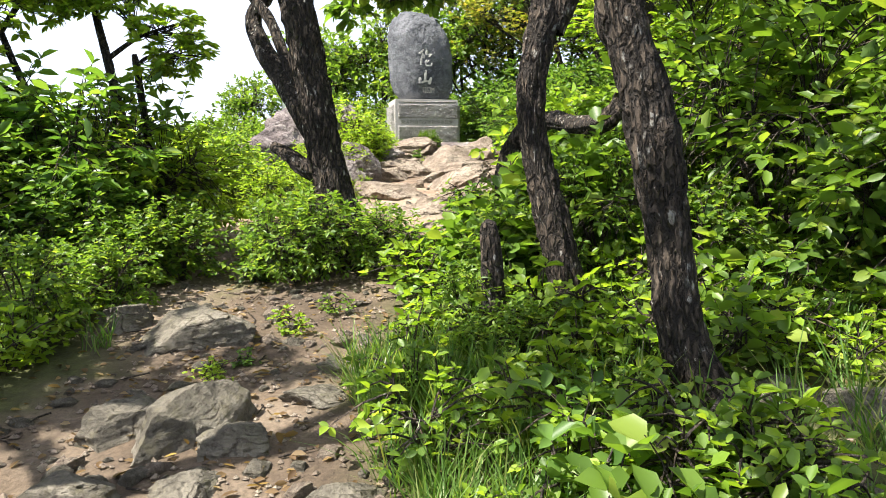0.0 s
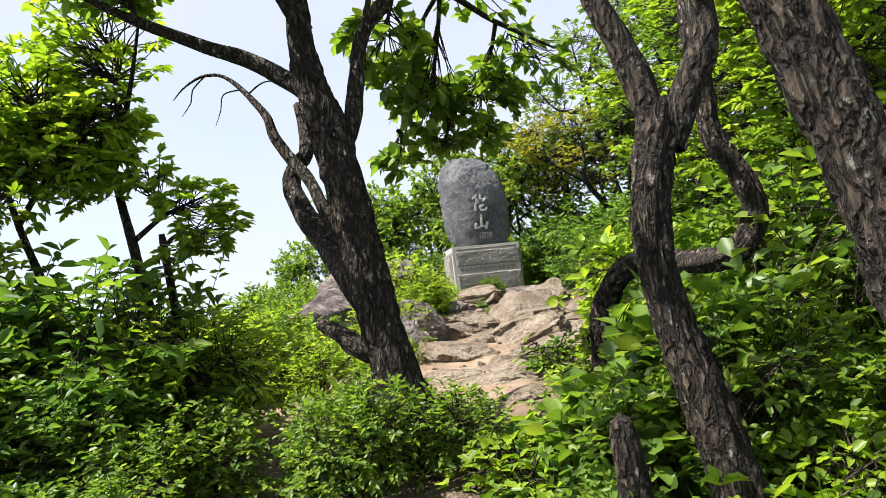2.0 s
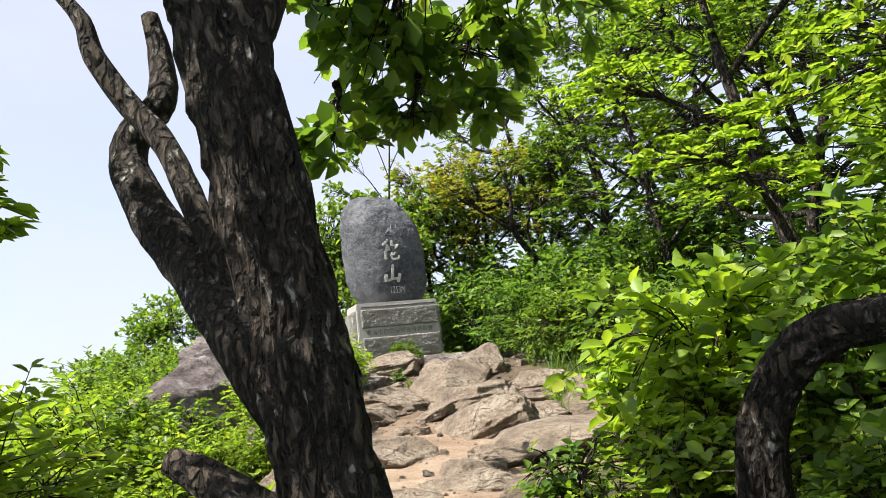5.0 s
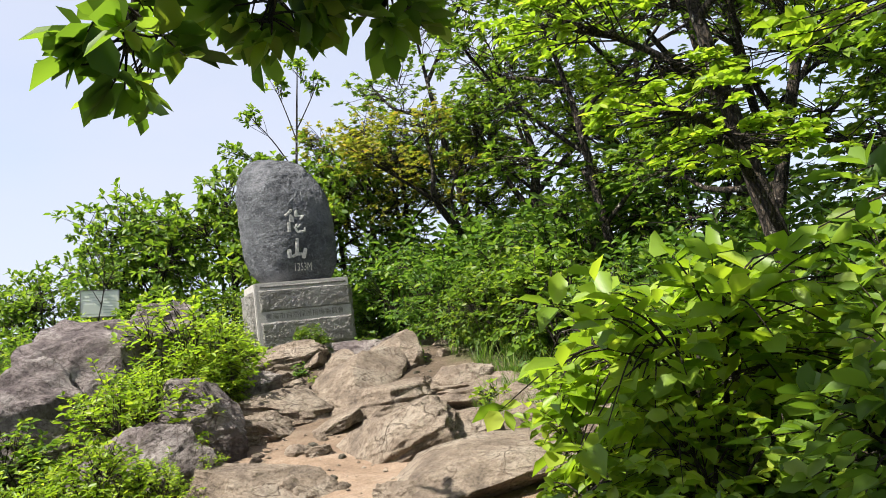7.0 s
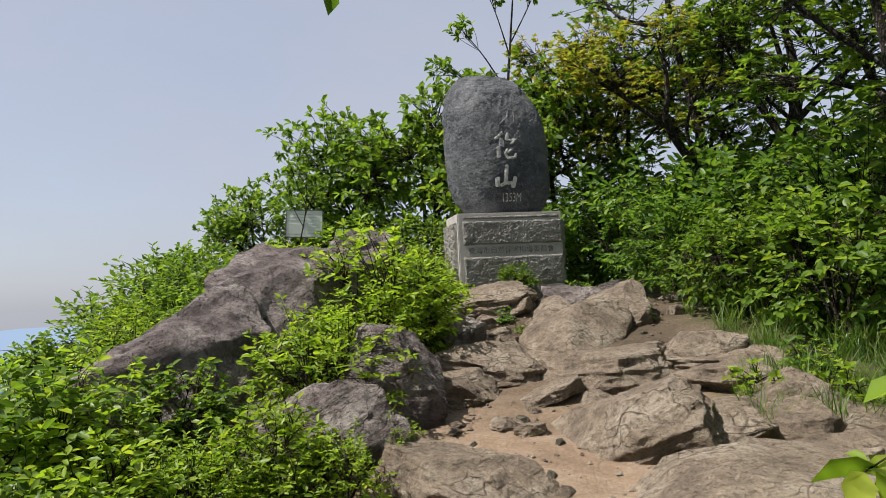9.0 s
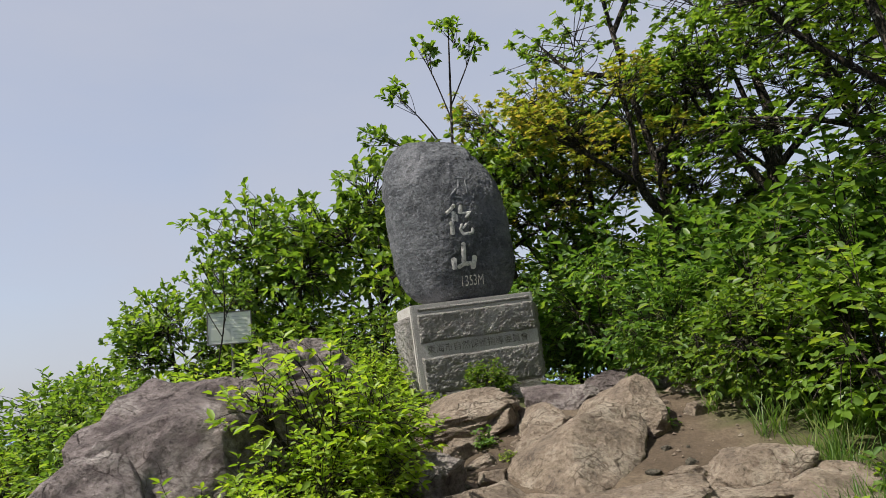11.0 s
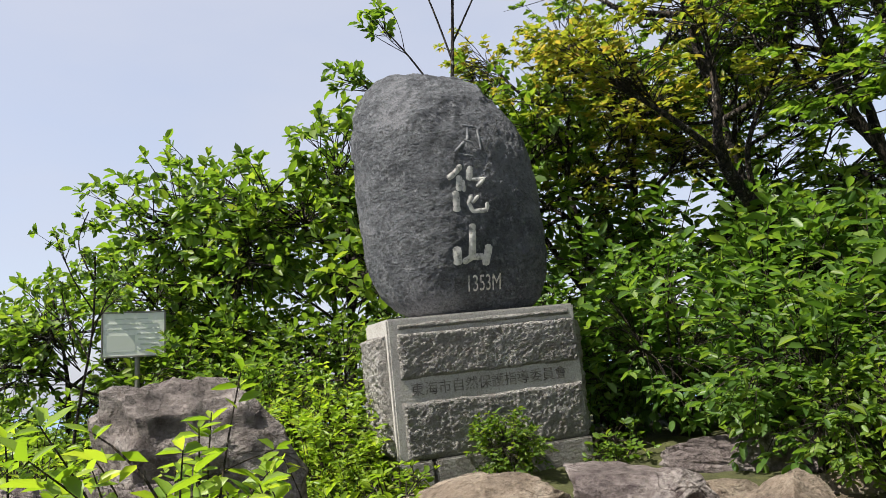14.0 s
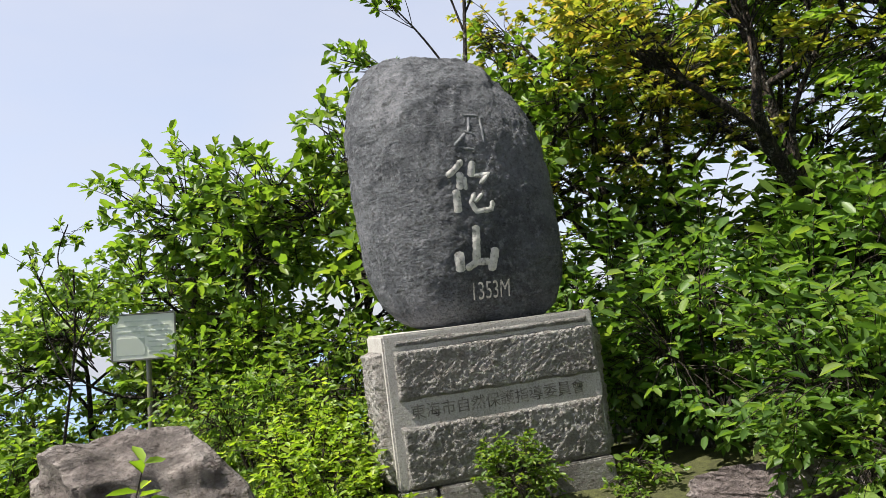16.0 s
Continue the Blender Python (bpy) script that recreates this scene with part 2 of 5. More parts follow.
def height(x, y):
    z = float(np.interp(y, [p[0] for p in PROFILE], [p[1] for p in PROFILE]))
    left = -2.9 if y < 9.5 else -3.2
    if x < left:
        z -= 0.30 * (left - x) ** 1.25
    if x > 0.4 and y < 9:
        z += 0.16 * min(1.0, (x - 0.4) / 0.5) * max(0.0, min(1.0, (y - 1.6) / 1.2)) * max(0.0, min(1.0, (9 - y) / 2))
    if x > 6:
        z -= 0.12 * (x - 6) ** 1.2
    r = math.hypot(x, y - 12)
    z = max(z, -420 - 0.01 * r)
    near = max(0.0, 1 - r / 30)
    z += near * (0.06 * noise.noise(Vector((x * 0.7, y * 0.7, 0))) + 0.03 * noise.noise(Vector((x * 2.3, y * 2.3, 5))) + 0.016 * noise.noise(Vector((x * 6.5, y * 6.5, 9))))
    if r > 40:
        z += 12 * noise.noise(Vector((x * 0.01, y * 0.01, 2)))
    return z


def build_ground():
    def axis(lo, hi, step):
        inner = list(np.arange(lo, hi + 1e-6, step))
        out, d = [], step
        a = hi
        while a < 4600:
            d *= 1.25
            a += d
            out.append(a)
        back, d, a = [], step, lo
        while a > -4600:
            d *= 1.25
            a -= d
            back.append(a)
        return back[::-1] + inner + out
    xs, ys = axis(-6, 6, 0.085), axis(-1.5, 19, 0.085)
    verts = [(x, y, height(x, y)) for y in ys for x in xs]
    w = len(xs)
    faces = [(j * w + i, j * w + i + 1, (j + 1) * w + i + 1, (j + 1) * w + i) for j in range(len(ys) - 1) for i in range(w - 1)]
    m, nt, b = material("trodden_soil", 0.95)
    at = nt.nodes.new("ShaderNodeAttribute")
    at.attribute_name = "trodden"
    soil = ramp(nt, noise_node(nt, 1.1, 8, 0.7), [(0.3, (0.055, 0.039, 0.027)), (0.5, (0.125, 0.091, 0.062)), (0.72, (0.25, 0.195, 0.14))])
    crumbs = ramp(nt, noise_node(nt, 38, 5, 0.75), [(0.35, (0.5, 0.5, 0.5)), (0.65, (1, 1, 1))])
    soil = mix(nt, soil, crumbs, 0.8, "MULTIPLY")
    litter = ramp(nt, noise_node(nt, 9, 8, 0.8), [(0.3, (0.03, 0.028, 0.014)), (0.55, (0.07, 0.075, 0.025)), (0.75, (0.13, 0.12, 0.055))])
    grit = nt.nodes.new("ShaderNodeAttribute")
    grit.attribute_name = "granite_grit"
    sand = ramp(nt, noise_node(nt, 2.3, 8, 0.7), [(0.3, (0.16, 0.105, 0.07)), (0.5, (0.30, 0.21, 0.145)), (0.72, (0.43, 0.335, 0.25))])
    soil = mix(nt, soil, mix(nt, sand, crumbs, 0.6, "MULTIPLY"), grit.outputs["Fac"])
    nt.links.new(mix(nt, litter, soil, at.outputs["Fac"]), b.inputs["Base Color"])
    n1 = bump(nt, b, noise_node(nt, 7, 8, 0.7), 0.8, 0.05)
    bump(nt, b, noise_node(nt, 45, 4, 0.7), 0.7, 0.012, n1)
    ob = mesh_object("ground", verts, faces, m)
    a = ob.data.attributes.new("trodden", "FLOAT", "POINT")
    a.data.foreach_set("value", [path_mask(v[0], v[1]) if -8 < v[0] < 8 and -8 < v[1] < 22 else 0.0 for v in verts])
    a = ob.data.attributes.new("granite_grit", "FLOAT", "POINT")
    a.data.foreach_set("value", [max(0.0, min(0.9, (v[1] - 6.3) * 0.7)) * max(0.0, min(1.0, (12.2 - v[1]) * 0.6 + 0.35)) if abs(v[0]) < 8 else 0.0 for v in verts])
    return tagged(ob, "uneven brown mountain soil worn bare along the footpath", "ground", kind="structure")


def tube(points, radii, sides=10, rough=0.0, seed=0, close=True):
    """Vertices and faces of a bent, tapering limb through the points."""
    pts = [Vector(p) for p in points]
    fine, rad = [], []
    for k in range(len(pts) - 1):
        p0, p1, p2, p3 = pts[max(k - 1, 0)], pts[k], pts[k + 1], pts[min(k + 2, len(pts) - 1)]
        n = max(2, int((p2 - p1).length / max(0.035, radii[k] * 0.45))) if rough else max(2, min(6, int((p2 - p1).length / 0.06)))
        for q in range(n):
            t = q / n
            fine.append(0.5 * ((2 * p1) + (p2 - p0) * t + (2 * p0 - 5 * p1 + 4 * p2 - p3) * t * t + (3 * p1 - p0 - 3 * p2 + p3) * t ** 3))
            rad.append(radii[k] + (radii[k + 1] - radii[k]) * t)
    fine.append(pts[-1])
    rad.append(radii[-1])
    verts, faces = [], []
    side = Vector((1, 0.13, 0.0))
    for k, (p, r) in enumerate(zip(fine, rad)):
        d = (fine[min(k + 1, len(fine) - 1)] - fine[max(k - 1, 0)]).normalized()
        side = (side - d * side.dot(d)).normalized()
        up = d.cross(side)
        for s in range(sides):
            a = 2 * math.pi * s / sides
            n = side * math.cos(a) + up * math.sin(a)
            q = p + n * r
            if rough:
                f = noise.noise(Vector((n.x * 1.7 + seed, n.y * 1.7, p.z * 0.8)))
                g = abs(noise.noise(Vector((n.x * r * 52 + seed, n.y * r * 52, (p.z + n.z * r) * 9))))
                q += n * r * rough * (0.9 * f + 1.5 * (g - 0.25))
            verts.append(q)
    for k in range(len(fine) - 1):
        for s in range(sides):
            a, b = k * sides + s, k * sides + (s + 1) % sides
            faces.append((a, b, b + sides, a + sides))
    if close:
        verts.append(fine[-1] + (fine[-1] - fine[-2]).normalized() * rad[-1] * 0.6)
        top = (len(fine) - 1) * sides
        faces += [(top + s, top + (s + 1) % sides, len(verts) - 1) for s in range(sides)]
    return verts, faces


def joined(pieces):
    verts, faces = [], []
    for v, f in pieces:
        o = len(verts)
        verts += v
        faces += [tuple(i + o for i in q) for q in f]
    return verts, faces


def leaf_mesh(rng, spots, size, narrow=0.5, fold=0.18, droop=0.3, level=0.8):
    """Folded, tapering leaf blades: spots are (place, direction) pairs."""
    n = len(spots)
    P = np.array([tuple(s[0]) for s in spots])
    D = np.array([tuple(s[1]) for s in spots])
    D /= np.linalg.norm(D, axis=1)[:, None] + 1e-9
    D[:, 2] *= level
    D /= np.linalg.norm(D, axis=1)[:, None] + 1e-9
    up = np.tile([0, 0, 1.0], (n, 1)) + rng.normal(0, 0.42, (n, 3))
    S = np.cross(D, up)
    S /= np.linalg.norm(S, axis=1)[:, None] + 1e-9
    U = np.cross(S, D)
    L = size * rng.uniform(0.6, 1.25, n)[:, None]
    W = L * narrow * rng.uniform(0.8, 1.15, n)[:, None]
    tip = P + D * L - U * L * droop * rng.uniform(0.2, 1.4, n)[:, None]
    rows = [P,
            P + D * L * 0.34 + S * W * 0.42 + U * W * fold,
            P + D * L * 0.70 + S * W * 0.46 + U * W * fold - U * L * droop * 0.35,
            tip,
            P + D * L * 0.70 - S * W * 0.46 + U * W * fold - U * L * droop * 0.35,
            P + D * L * 0.34 - S * W * 0.42 + U * W * fold]
    verts = np.stack(rows, 1).reshape(-1, 3)
    base = (np.arange(n) * 6)[:, None]
    faces = np.concatenate([base + np.array([[0, 1, 2, 3]]), base + np.array([[0, 3, 4, 5]])], 1).reshape(-1, 4)
    return verts, faces


def blade_mesh(rng, spots, size, wide):
    """Thin bending grass blades in three joints."""
    n = len(spots)
    P = np.array([tuple(s[0]) for s in spots])
    D = np.array([tuple(s[1]) for s in spots])
    D /= np.linalg.norm(D, axis=1)[:, None]
    a = rng.uniform(0, 2 * math.pi, n)
    B = np.stack([np.cos(a), np.sin(a), np.zeros(n)], 1)
    S = np.stack([-np.sin(a), np.cos(a), np.zeros(n)], 1)
    L = size * rng.uniform(0.5, 1.3, n)[:, None]
    bend = rng.uniform(0.1, 0.7, n)[:, None]
    rows = []
    for t, w in ((0, 0.8), (0.4, 1.0), (0.75, 0.7), (1.0, 0.05)):
        c = P + D * L * (t - 0.35 * bend * t * t) + B * L * bend * t * t
        rows += [c - S * wide * w / 2, c + S * wide * w / 2]
    verts = np.stack(rows, 1).reshape(-1, 3)
    base = (np.arange(n) * 8)[:, None]
    faces = np.concatenate([base + np.array([[k, k + 1, k + 3, k + 2]]) for k in (0, 2, 4)], 1).reshape(-1, 4)
    return verts, faces


def leaf_object(name, verts, faces, mat, parent=None, label=""):
    me = bpy.data.meshes.new(name)
    me.vertices.add(len(verts))
    me.vertices.foreach_set("co", np.asarray(verts, dtype=np.float32).ravel())
    me.loops.add(len(faces) * 4)
    me.loops.foreach_set("vertex_index", np.asarray(faces, dtype=np.int32).ravel())
    me.polygons.add(len(faces))
    me.polygons.foreach_set("loop_start", np.arange(len(faces), dtype=np.int32) * 4)
    me.materials.append(mat)
    me.update(calc_edges=True)
    me.validate()
    ob = new(name, me)
    if parent:
        ob.parent = parent
    if label:
        ob["label"] = label
    return ob


def spray(rng, tip, way, count, spread=0.12):
    """Leaf spots round the end of a twig."""
    out = []
    way = Vector(way).normalized()
    turn = rng.uniform(0, 6.28)
    for k in range(count):
        a = turn + k * 2.4 + rng.uniform(-0.3, 0.3)
        back = (k // 3) / max(1, (count - 1) // 3)
        d = Vector((math.cos(a), math.sin(a), rng.normal(0.1, 0.42))) + way * (0.85 - 0.6 * back)
        out.append((Vector(tip) - way * spread * (back + rng.uniform(0, 0.25)), d))
    return out


def cloud(rng, core, radii, count, leaf, per, flat=0.0, start=None):
    """Twigs that fan out of core into an uneven ellipsoid, and the leaf spots round their ends."""
    core = Vector(core)
    start = Vector(start) if start else core - Vector((0, 0, radii[2] * 0.5))
    twigs, spots = [], []
    lumps = [Vector(rng.normal(0, 1, 3)).normalized() for _ in range(5)]
    for _ in range(count):
        d = Vector(rng.normal(0, 1, 3)).normalized()
        reach = (0.78 + 0.3 * max(d.dot(q) for q in lumps)) * rng.uniform(0.35, 1.0) ** 0.5
        tip = core + Vector((d.x * radii[0], d.y * radii[1], d.z * radii[2])) * reach
        root = start.lerp(core, rng.uniform(0.2, 1.0))
        bend = root.lerp(tip, 0.55) + Vector(rng.normal(0, 0.05, 3)) * max(radii)
        size = 0.004 + 0.004 * max(radii)
        twigs.append(tube([root, bend, tip], [size, size * 0.7, 0.0018], 4, close=False))
        way = (tip - bend).normalized()
        if flat:
            way = Vector((way.x, way.y, way.z * (1 - flat)))
        for _ in range(per):
            a = Vector(rng.normal(0, 1, 3)).normalized() * 0.95 + way * 0.7
            a.z = a.z * (1 - flat) + 0.05
            spots.append((tip - (tip - bend) * rng.uniform(0, 0.55), a))
    return twigs, spots


def shrub(name, seed, radius, tall, twigs, leaf, per, mat, label, category="shrub", narrow=0.5, low=0.12, flat=0.0):
    """Many-stemmed bush with its root at the origin."""
    rng = np.random.default_rng(seed)
    root = new(name)
    spots, nstem = [], max(3, min(8, twigs // 18))
    stems = []
    for k in range(nstem):
        a = 2 * math.pi * k / nstem + rng.uniform(-0.4, 0.4)
        r = radius * rng.uniform(0.2, 0.65)
        top = Vector((math.cos(a) * r, math.sin(a) * r, tall * rng.uniform(0.5, 0.82)))
        mid = Vector((top.x * 0.4, top.y * 0.4, top.z * 0.55)) + Vector(rng.normal(0, 0.05, 3)) * radius
        pieces = [tube([(rng.normal(0, 0.05) * radius, rng.normal(0, 0.05) * radius, -0.05), mid, top], [0.012 * tall + 0.003, 0.008 * tall + 0.002, 0.003], 5)]
        stems.append((mid, top, pieces))
    for k in range(twigs):
        a, c = rng.uniform(0, 2 * math.pi), rng.uniform(low, 1.0)
        prof = math.sin(math.pi * min(1, 0.12 + 0.8 * c)) ** 0.6
        lump = 1 + 0.25 * noise.noise(Vector((math.cos(a) * 1.6 + seed, math.sin(a) * 1.6, c * 2)))
        r = radius * prof * lump * rng.uniform(0.35, 1.05)
        tip = Vector((math.cos(a) * r, math.sin(a) * r, tall * c * lump * rng.uniform(0.82, 1.1)))
        mid, top, pieces = min(stems, key=lambda q: (q[1] - tip).length)
        start = mid.lerp(top, rng.uniform(0.3, 1.0))
        pieces.append(tube([start, start.lerp(tip, 0.5) + Vector((0, 0, 0.06 * tall)), tip], [0.005, 0.004, 0.002], 3, close=False))
        spots += spray(rng, tip, tip - start + Vector((0, 0, 0.1)), per, leaf * 1.5)
    for mid, top, pieces in stems:
        v, f = joined(pieces)
        mesh_object("stem", v, f, M_BARK_THIN, root)
    v, f = leaf_mesh(rng, spots, leaf, narrow)
    leaf_object("foliage", v, f, mat, root)
    return tagged(root, label, category)


def small_tree(name, seed, trunk, limbs, crowns, leaf, per, mat, label, flat=0.0, narrow=0.55, droop=0.25, bark=None):
    """A tree: trunk (points, radii), limbs of the same form, crowns (core, radii, twig count, limb index)."""
    rng = np.random.default_rng(seed)
    root = new(name)
    v, f = tube(*trunk, 14, 0.13, seed)
    mesh_object("trunk", v, f, bark or M_BARK, root)
    twigs = [[] for _ in limbs] or [[]]
    spots = []
    for core, radii, count, which in crowns:
        t, p = cloud(rng, core, radii, count, leaf, per, flat, limbs[which][0][-2] if limbs else trunk[0][-2])
        twigs[which] += t
        spots += p
    for (pts, radii), more in zip(limbs, twigs):
        v, f = tube(pts, radii, 9, 0.1, seed)
        mesh_object("limb", v, f, bark or M_BARK, root)
    fine = [t for more in twigs for t in more]
    if fine:
        v, f = joined(fine)
        tagged(mesh_object("twig_spray", v, f, bark or M_BARK, root), kind="stuff")
    if flat:
        fans = []
        for p, d in spots:
            d = Vector(d)
            for a in (-0.85, 0.0, 0.85):
                fans.append((p, Matrix.Rotation(a, 3, "Z") @ d))
        spots, leaf, narrow = fans, leaf * 0.8, 0.42
    v, f = leaf_mesh(rng, spots, leaf, narrow, 0.15, droop)
    leaf_object("crown", v, f, mat, root)
    return tagged(root, label, "tree")


def wild_tree(name, seed, tall, spread, clumps, leaf, per, mat, label, bare=0.4, flat=0.0, stout=1.0, twig=19):
    """A slender hillside tree rooted at the origin; its limbs and clumps fall by chance."""
    rng = np.random.default_rng(seed)
    lean = Vector((rng.normal(0, 0.12), rng.normal(0, 0.12), 0)) * tall
    pts = [Vector((0, 0, -0.15)), lean * 0.3 + Vector((0, 0, tall * 0.3)) + Vector(rng.normal(0, 0.06, 3)), lean * 0.7 + Vector((0, 0, tall * 0.62)) + Vector(rng.normal(0, 0.08, 3)), lean + Vector((0, 0, tall * 0.9))]
    thick = (0.010 * tall + 0.014) * stout
    limbs, crowns = [], []
    nlimb = 6
    for k in range(nlimb):
        s = bare + (0.85 - bare) * k / nlimb
        base = pts[1].lerp(pts[2], (s - 0.3) / 0.32) if s < 0.62 else pts[2].lerp(pts[3], (s - 0.62) / 0.28)
        a = k * 2.4 + rng.uniform(-0.5, 0.5)
        reach = spread * rng.uniform(0.55, 1.0) * (1.15 - 0.5 * s)
        end = base + Vector((math.cos(a) * reach, math.sin(a) * reach, tall * rng.uniform(0.05, 0.28)))
        limbs.append(([base, base.lerp(end, 0.5) + Vector(rng.normal(0, 0.07, 3)) * spread, end], [thick * 0.5, thick * 0.36, 0.008]))
        for q in range(clumps):
            c = base.lerp(end, rng.uniform(0.5, 1.1) if q else 1.0) + Vector(rng.normal(0, 0.14 if q else 0.05, 3)) * spread
            crowns.append((c, (spread * 0.34, spread * 0.34, spread * (0.27 - 0.14 * flat)), twig, k))
    for q in range(clumps):
        crowns.append((pts[3] + Vector(rng.normal(0, 0.16, 3)) * spread, (spread * 0.36, spread * 0.36, spread * 0.3), twig, nlimb - 1))
    return small_tree(name, seed, (pts, [thick, thick * 0.85, thick * 0.6, 0.012]), limbs, crowns, leaf, per, mat, label, flat)


def planted(kind, x, y, size=1.0, turn=0.0, up=0.0, tilt=0.0):
    """A further plant of that kind, rooted in the ground."""
    ob = copy_thing(kind, pose(x, y, height(x, y) - 0.03 + up, tilt, 0, turn))
    ob.scale = (size, size, size)
    return ob


def rock(name, place, size, turn, seed, mat, label, sharp=0.62, cuts=11, detail=4, group=""):
    """An angular weathered stone: a block split by chance planes, its arrises worn, its faces roughened."""
    rng = np.random.default_rng(seed)
    bm = bmesh.new()
    bmesh.ops.create_cube(bm, size=2.0)
    for k in range(cuts):
        n = Vector(rng.normal(0, 1, 3))
        n.z = abs(n.z) * 0.9 + 0.1 if k % 4 else n.z
        n.normalize()
        d = rng.uniform(sharp + 0.12, 1.05) * (0.85 + 0.25 * max(abs(n.x), abs(n.y), abs(n.z)))
        cut = bmesh.ops.bisect_plane(bm, geom=bm.verts[:] + bm.edges[:] + bm.faces[:], plane_co=n * d, plane_no=n, clear_outer=True)
        rim = [e for e in cut["geom_cut"] if isinstance(e, bmesh.types.BMEdge)]
        if len(rim) > 2:
            bmesh.ops.contextual_create(bm, geom=rim)
    bmesh.ops.dissolve_degenerate(bm, dist=0.02, edges=bm.edges[:])
    bmesh.ops.bevel(bm, geom=bm.edges[:], offset=0.07, segments=2, profile=0.6, affect="EDGES", clamp_overlap=True)
    bmesh.ops.triangulate(bm, faces=bm.faces[:])
    limit = (0.5, 0.4, 0.26, 0.17, 0.11, 0.075)[detail]
    for _ in range(6):
        longs = [e for e in bm.edges if e.calc_length() > limit * 1.35]
        if not longs:
            break
        bmesh.ops.subdivide_edges(bm, edges=longs, cuts=1)
        bmesh.ops.triangulate(bm, faces=[f for f in bm.faces if len(f.verts) > 3])
    off = Vector(rng.uniform(-50, 50, 3))
    tilt = Vector(rng.normal(0, 0.25, 3)) + Vector((0, 0, 1))
    for v in bm.verts:
        p = v.co
        lay = noise.noise(Vector((p.dot(tilt) * 5.5, p.x * 0.8, p.y * 0.8)) + off)
        k = 1 + 0.09 * noise.noise(p * 1.3 + off) + 0.065 * noise.noise(p * 3.4 + off) + 0.034 * noise.noise(p * 9 + off) + 0.05 * lay
        v.co = Vector((p.x * size[0] * 0.52, p.y * size[1] * 0.52, p.z * size[2] * 0.52)) * k
    ob = part(name, bm, mat, smooth=True)
    ob.data.set_sharp_from_angle(angle=radians(27))
    ob.matrix_world = pose(*place, *turn)
    return tagged(ob, label, "rock", group)


build_ground()


# ---- monument ----
P_LEFT, P_RIGHT, P_TOP, P_FOOT = Vector((-0.955, 15.475, 0)), Vector((0.333, 15.845, 0)), 3.51, 2.61
P_YAW = math.degrees(math.atan2(P_RIGHT.y - P_LEFT.y, P_RIGHT.x - P_LEFT.x))
P_WIDE, P_DEEP = (P_RIGHT - P_LEFT).length, 0.66


def rough_panel(name, wide, tall, depth, seed, parent, place, grain=5.0):
    """A rough-hewn field of stone standing proud of a dressed margin; local x along, z up, facing -y."""
    nx, nz = max(8, int(wide / 0.009)), max(8, int(tall / 0.009))
    verts, faces = [], []
    for j in range(nz + 1):
        for i in range(nx + 1):
            u, v = i / nx, j / nz
            x, z = u * wide, v * tall
            rag = 0.014 * (1 + noise.noise(Vector((x * 7 + seed, z * 7, 2.0))))
            edge = max(0.0, min(1.0, (min(u * wide, (1 - u) * wide, v * tall, (1 - v) * tall) - rag * 0.6) / 0.016))
            q = Vector((x * grain + seed, z * grain, seed))
            h = 0.8 + 0.2 * noise.noise(q) + 0.22 * noise.noise(q * 2.1) + 0.3 * abs(noise.noise(q * 4.3)) + 0.24 * noise.noise(q * 7.5) + 0.2 * noise.noise(q * 15)
            verts.append((x, -depth * edge ** 0.6 * max(0.1, h), z))
    w = nx + 1
    for j in range(nz):
        for i in range(nx):
            faces.append((j * w + i, j * w + i + 1, (j + 1) * w + i + 1, (j + 1) * w + i))
    ob = mesh_object(name, verts, faces, M_GRANITE, parent)
    ob.matrix_local = place
    return ob


def bevelled(name, size, at, mat, parent, bevel=0.008, label=""):
    bm = bmesh.new()
    bmesh.ops.create_cube(bm, size=1, matrix=Matrix.Translation(at) @ Matrix.Diagonal((*size, 1)))
    bmesh.ops.bevel(bm, geom=bm.edges[:], offset=bevel, segments=2, affect="EDGES")
    return part(name, bm, mat, parent, label)


def lettering(name, body, size, mat, parent, place, depth=0.003, squeeze=1.0, surface=None, bold=0.0):
    """Raised letters in the built-in font; with a surface they are laid onto it."""
    cu = bpy.data.curves.new(name, "FONT")
    cu.body, cu.size, cu.align_x, cu.align_y, cu.extrude = body, size, "CENTER", "CENTER", 0.0 if surface else depth
    cu.offset = bold
    cu.resolution_u = 4
    tmp = new(name, cu)
    bpy.context.view_layer.update()
    me = bpy.data.meshes.new_from_object(tmp.evaluated_get(bpy.context.evaluated_depsgraph_get()))
    bpy.data.objects.remove(tmp)
    bm = bmesh.new()
    bm.from_mesh(me)
    bmesh.ops.scale(bm, vec=(squeeze, 1, 1), verts=bm.verts)
    if surface:
        bmesh.ops.triangulate(bm, faces=bm.faces[:])
        for _ in range(4):
            longs = [e for e in bm.edges if e.calc_length() > 0.03]
            if longs:
                bmesh.ops.subdivide_edges(bm, edges=longs, cuts=1)
                bmesh.ops.triangulate(bm, faces=[f for f in bm.faces if len(f.verts) > 3])
        for v in bm.verts:
            p = place @ v.co
            hit = surface.ray_cast(p - Vector((0, 2, 0)), Vector((0, 1, 0)))[0]
            v.co = Vector((p.x, (hit.y if hit else p.y) - 0.005, p.z))
        place = Matrix.Identity(4)
    ob = part(name, bm, mat, parent)
    ob.matrix_local = place
    return ob


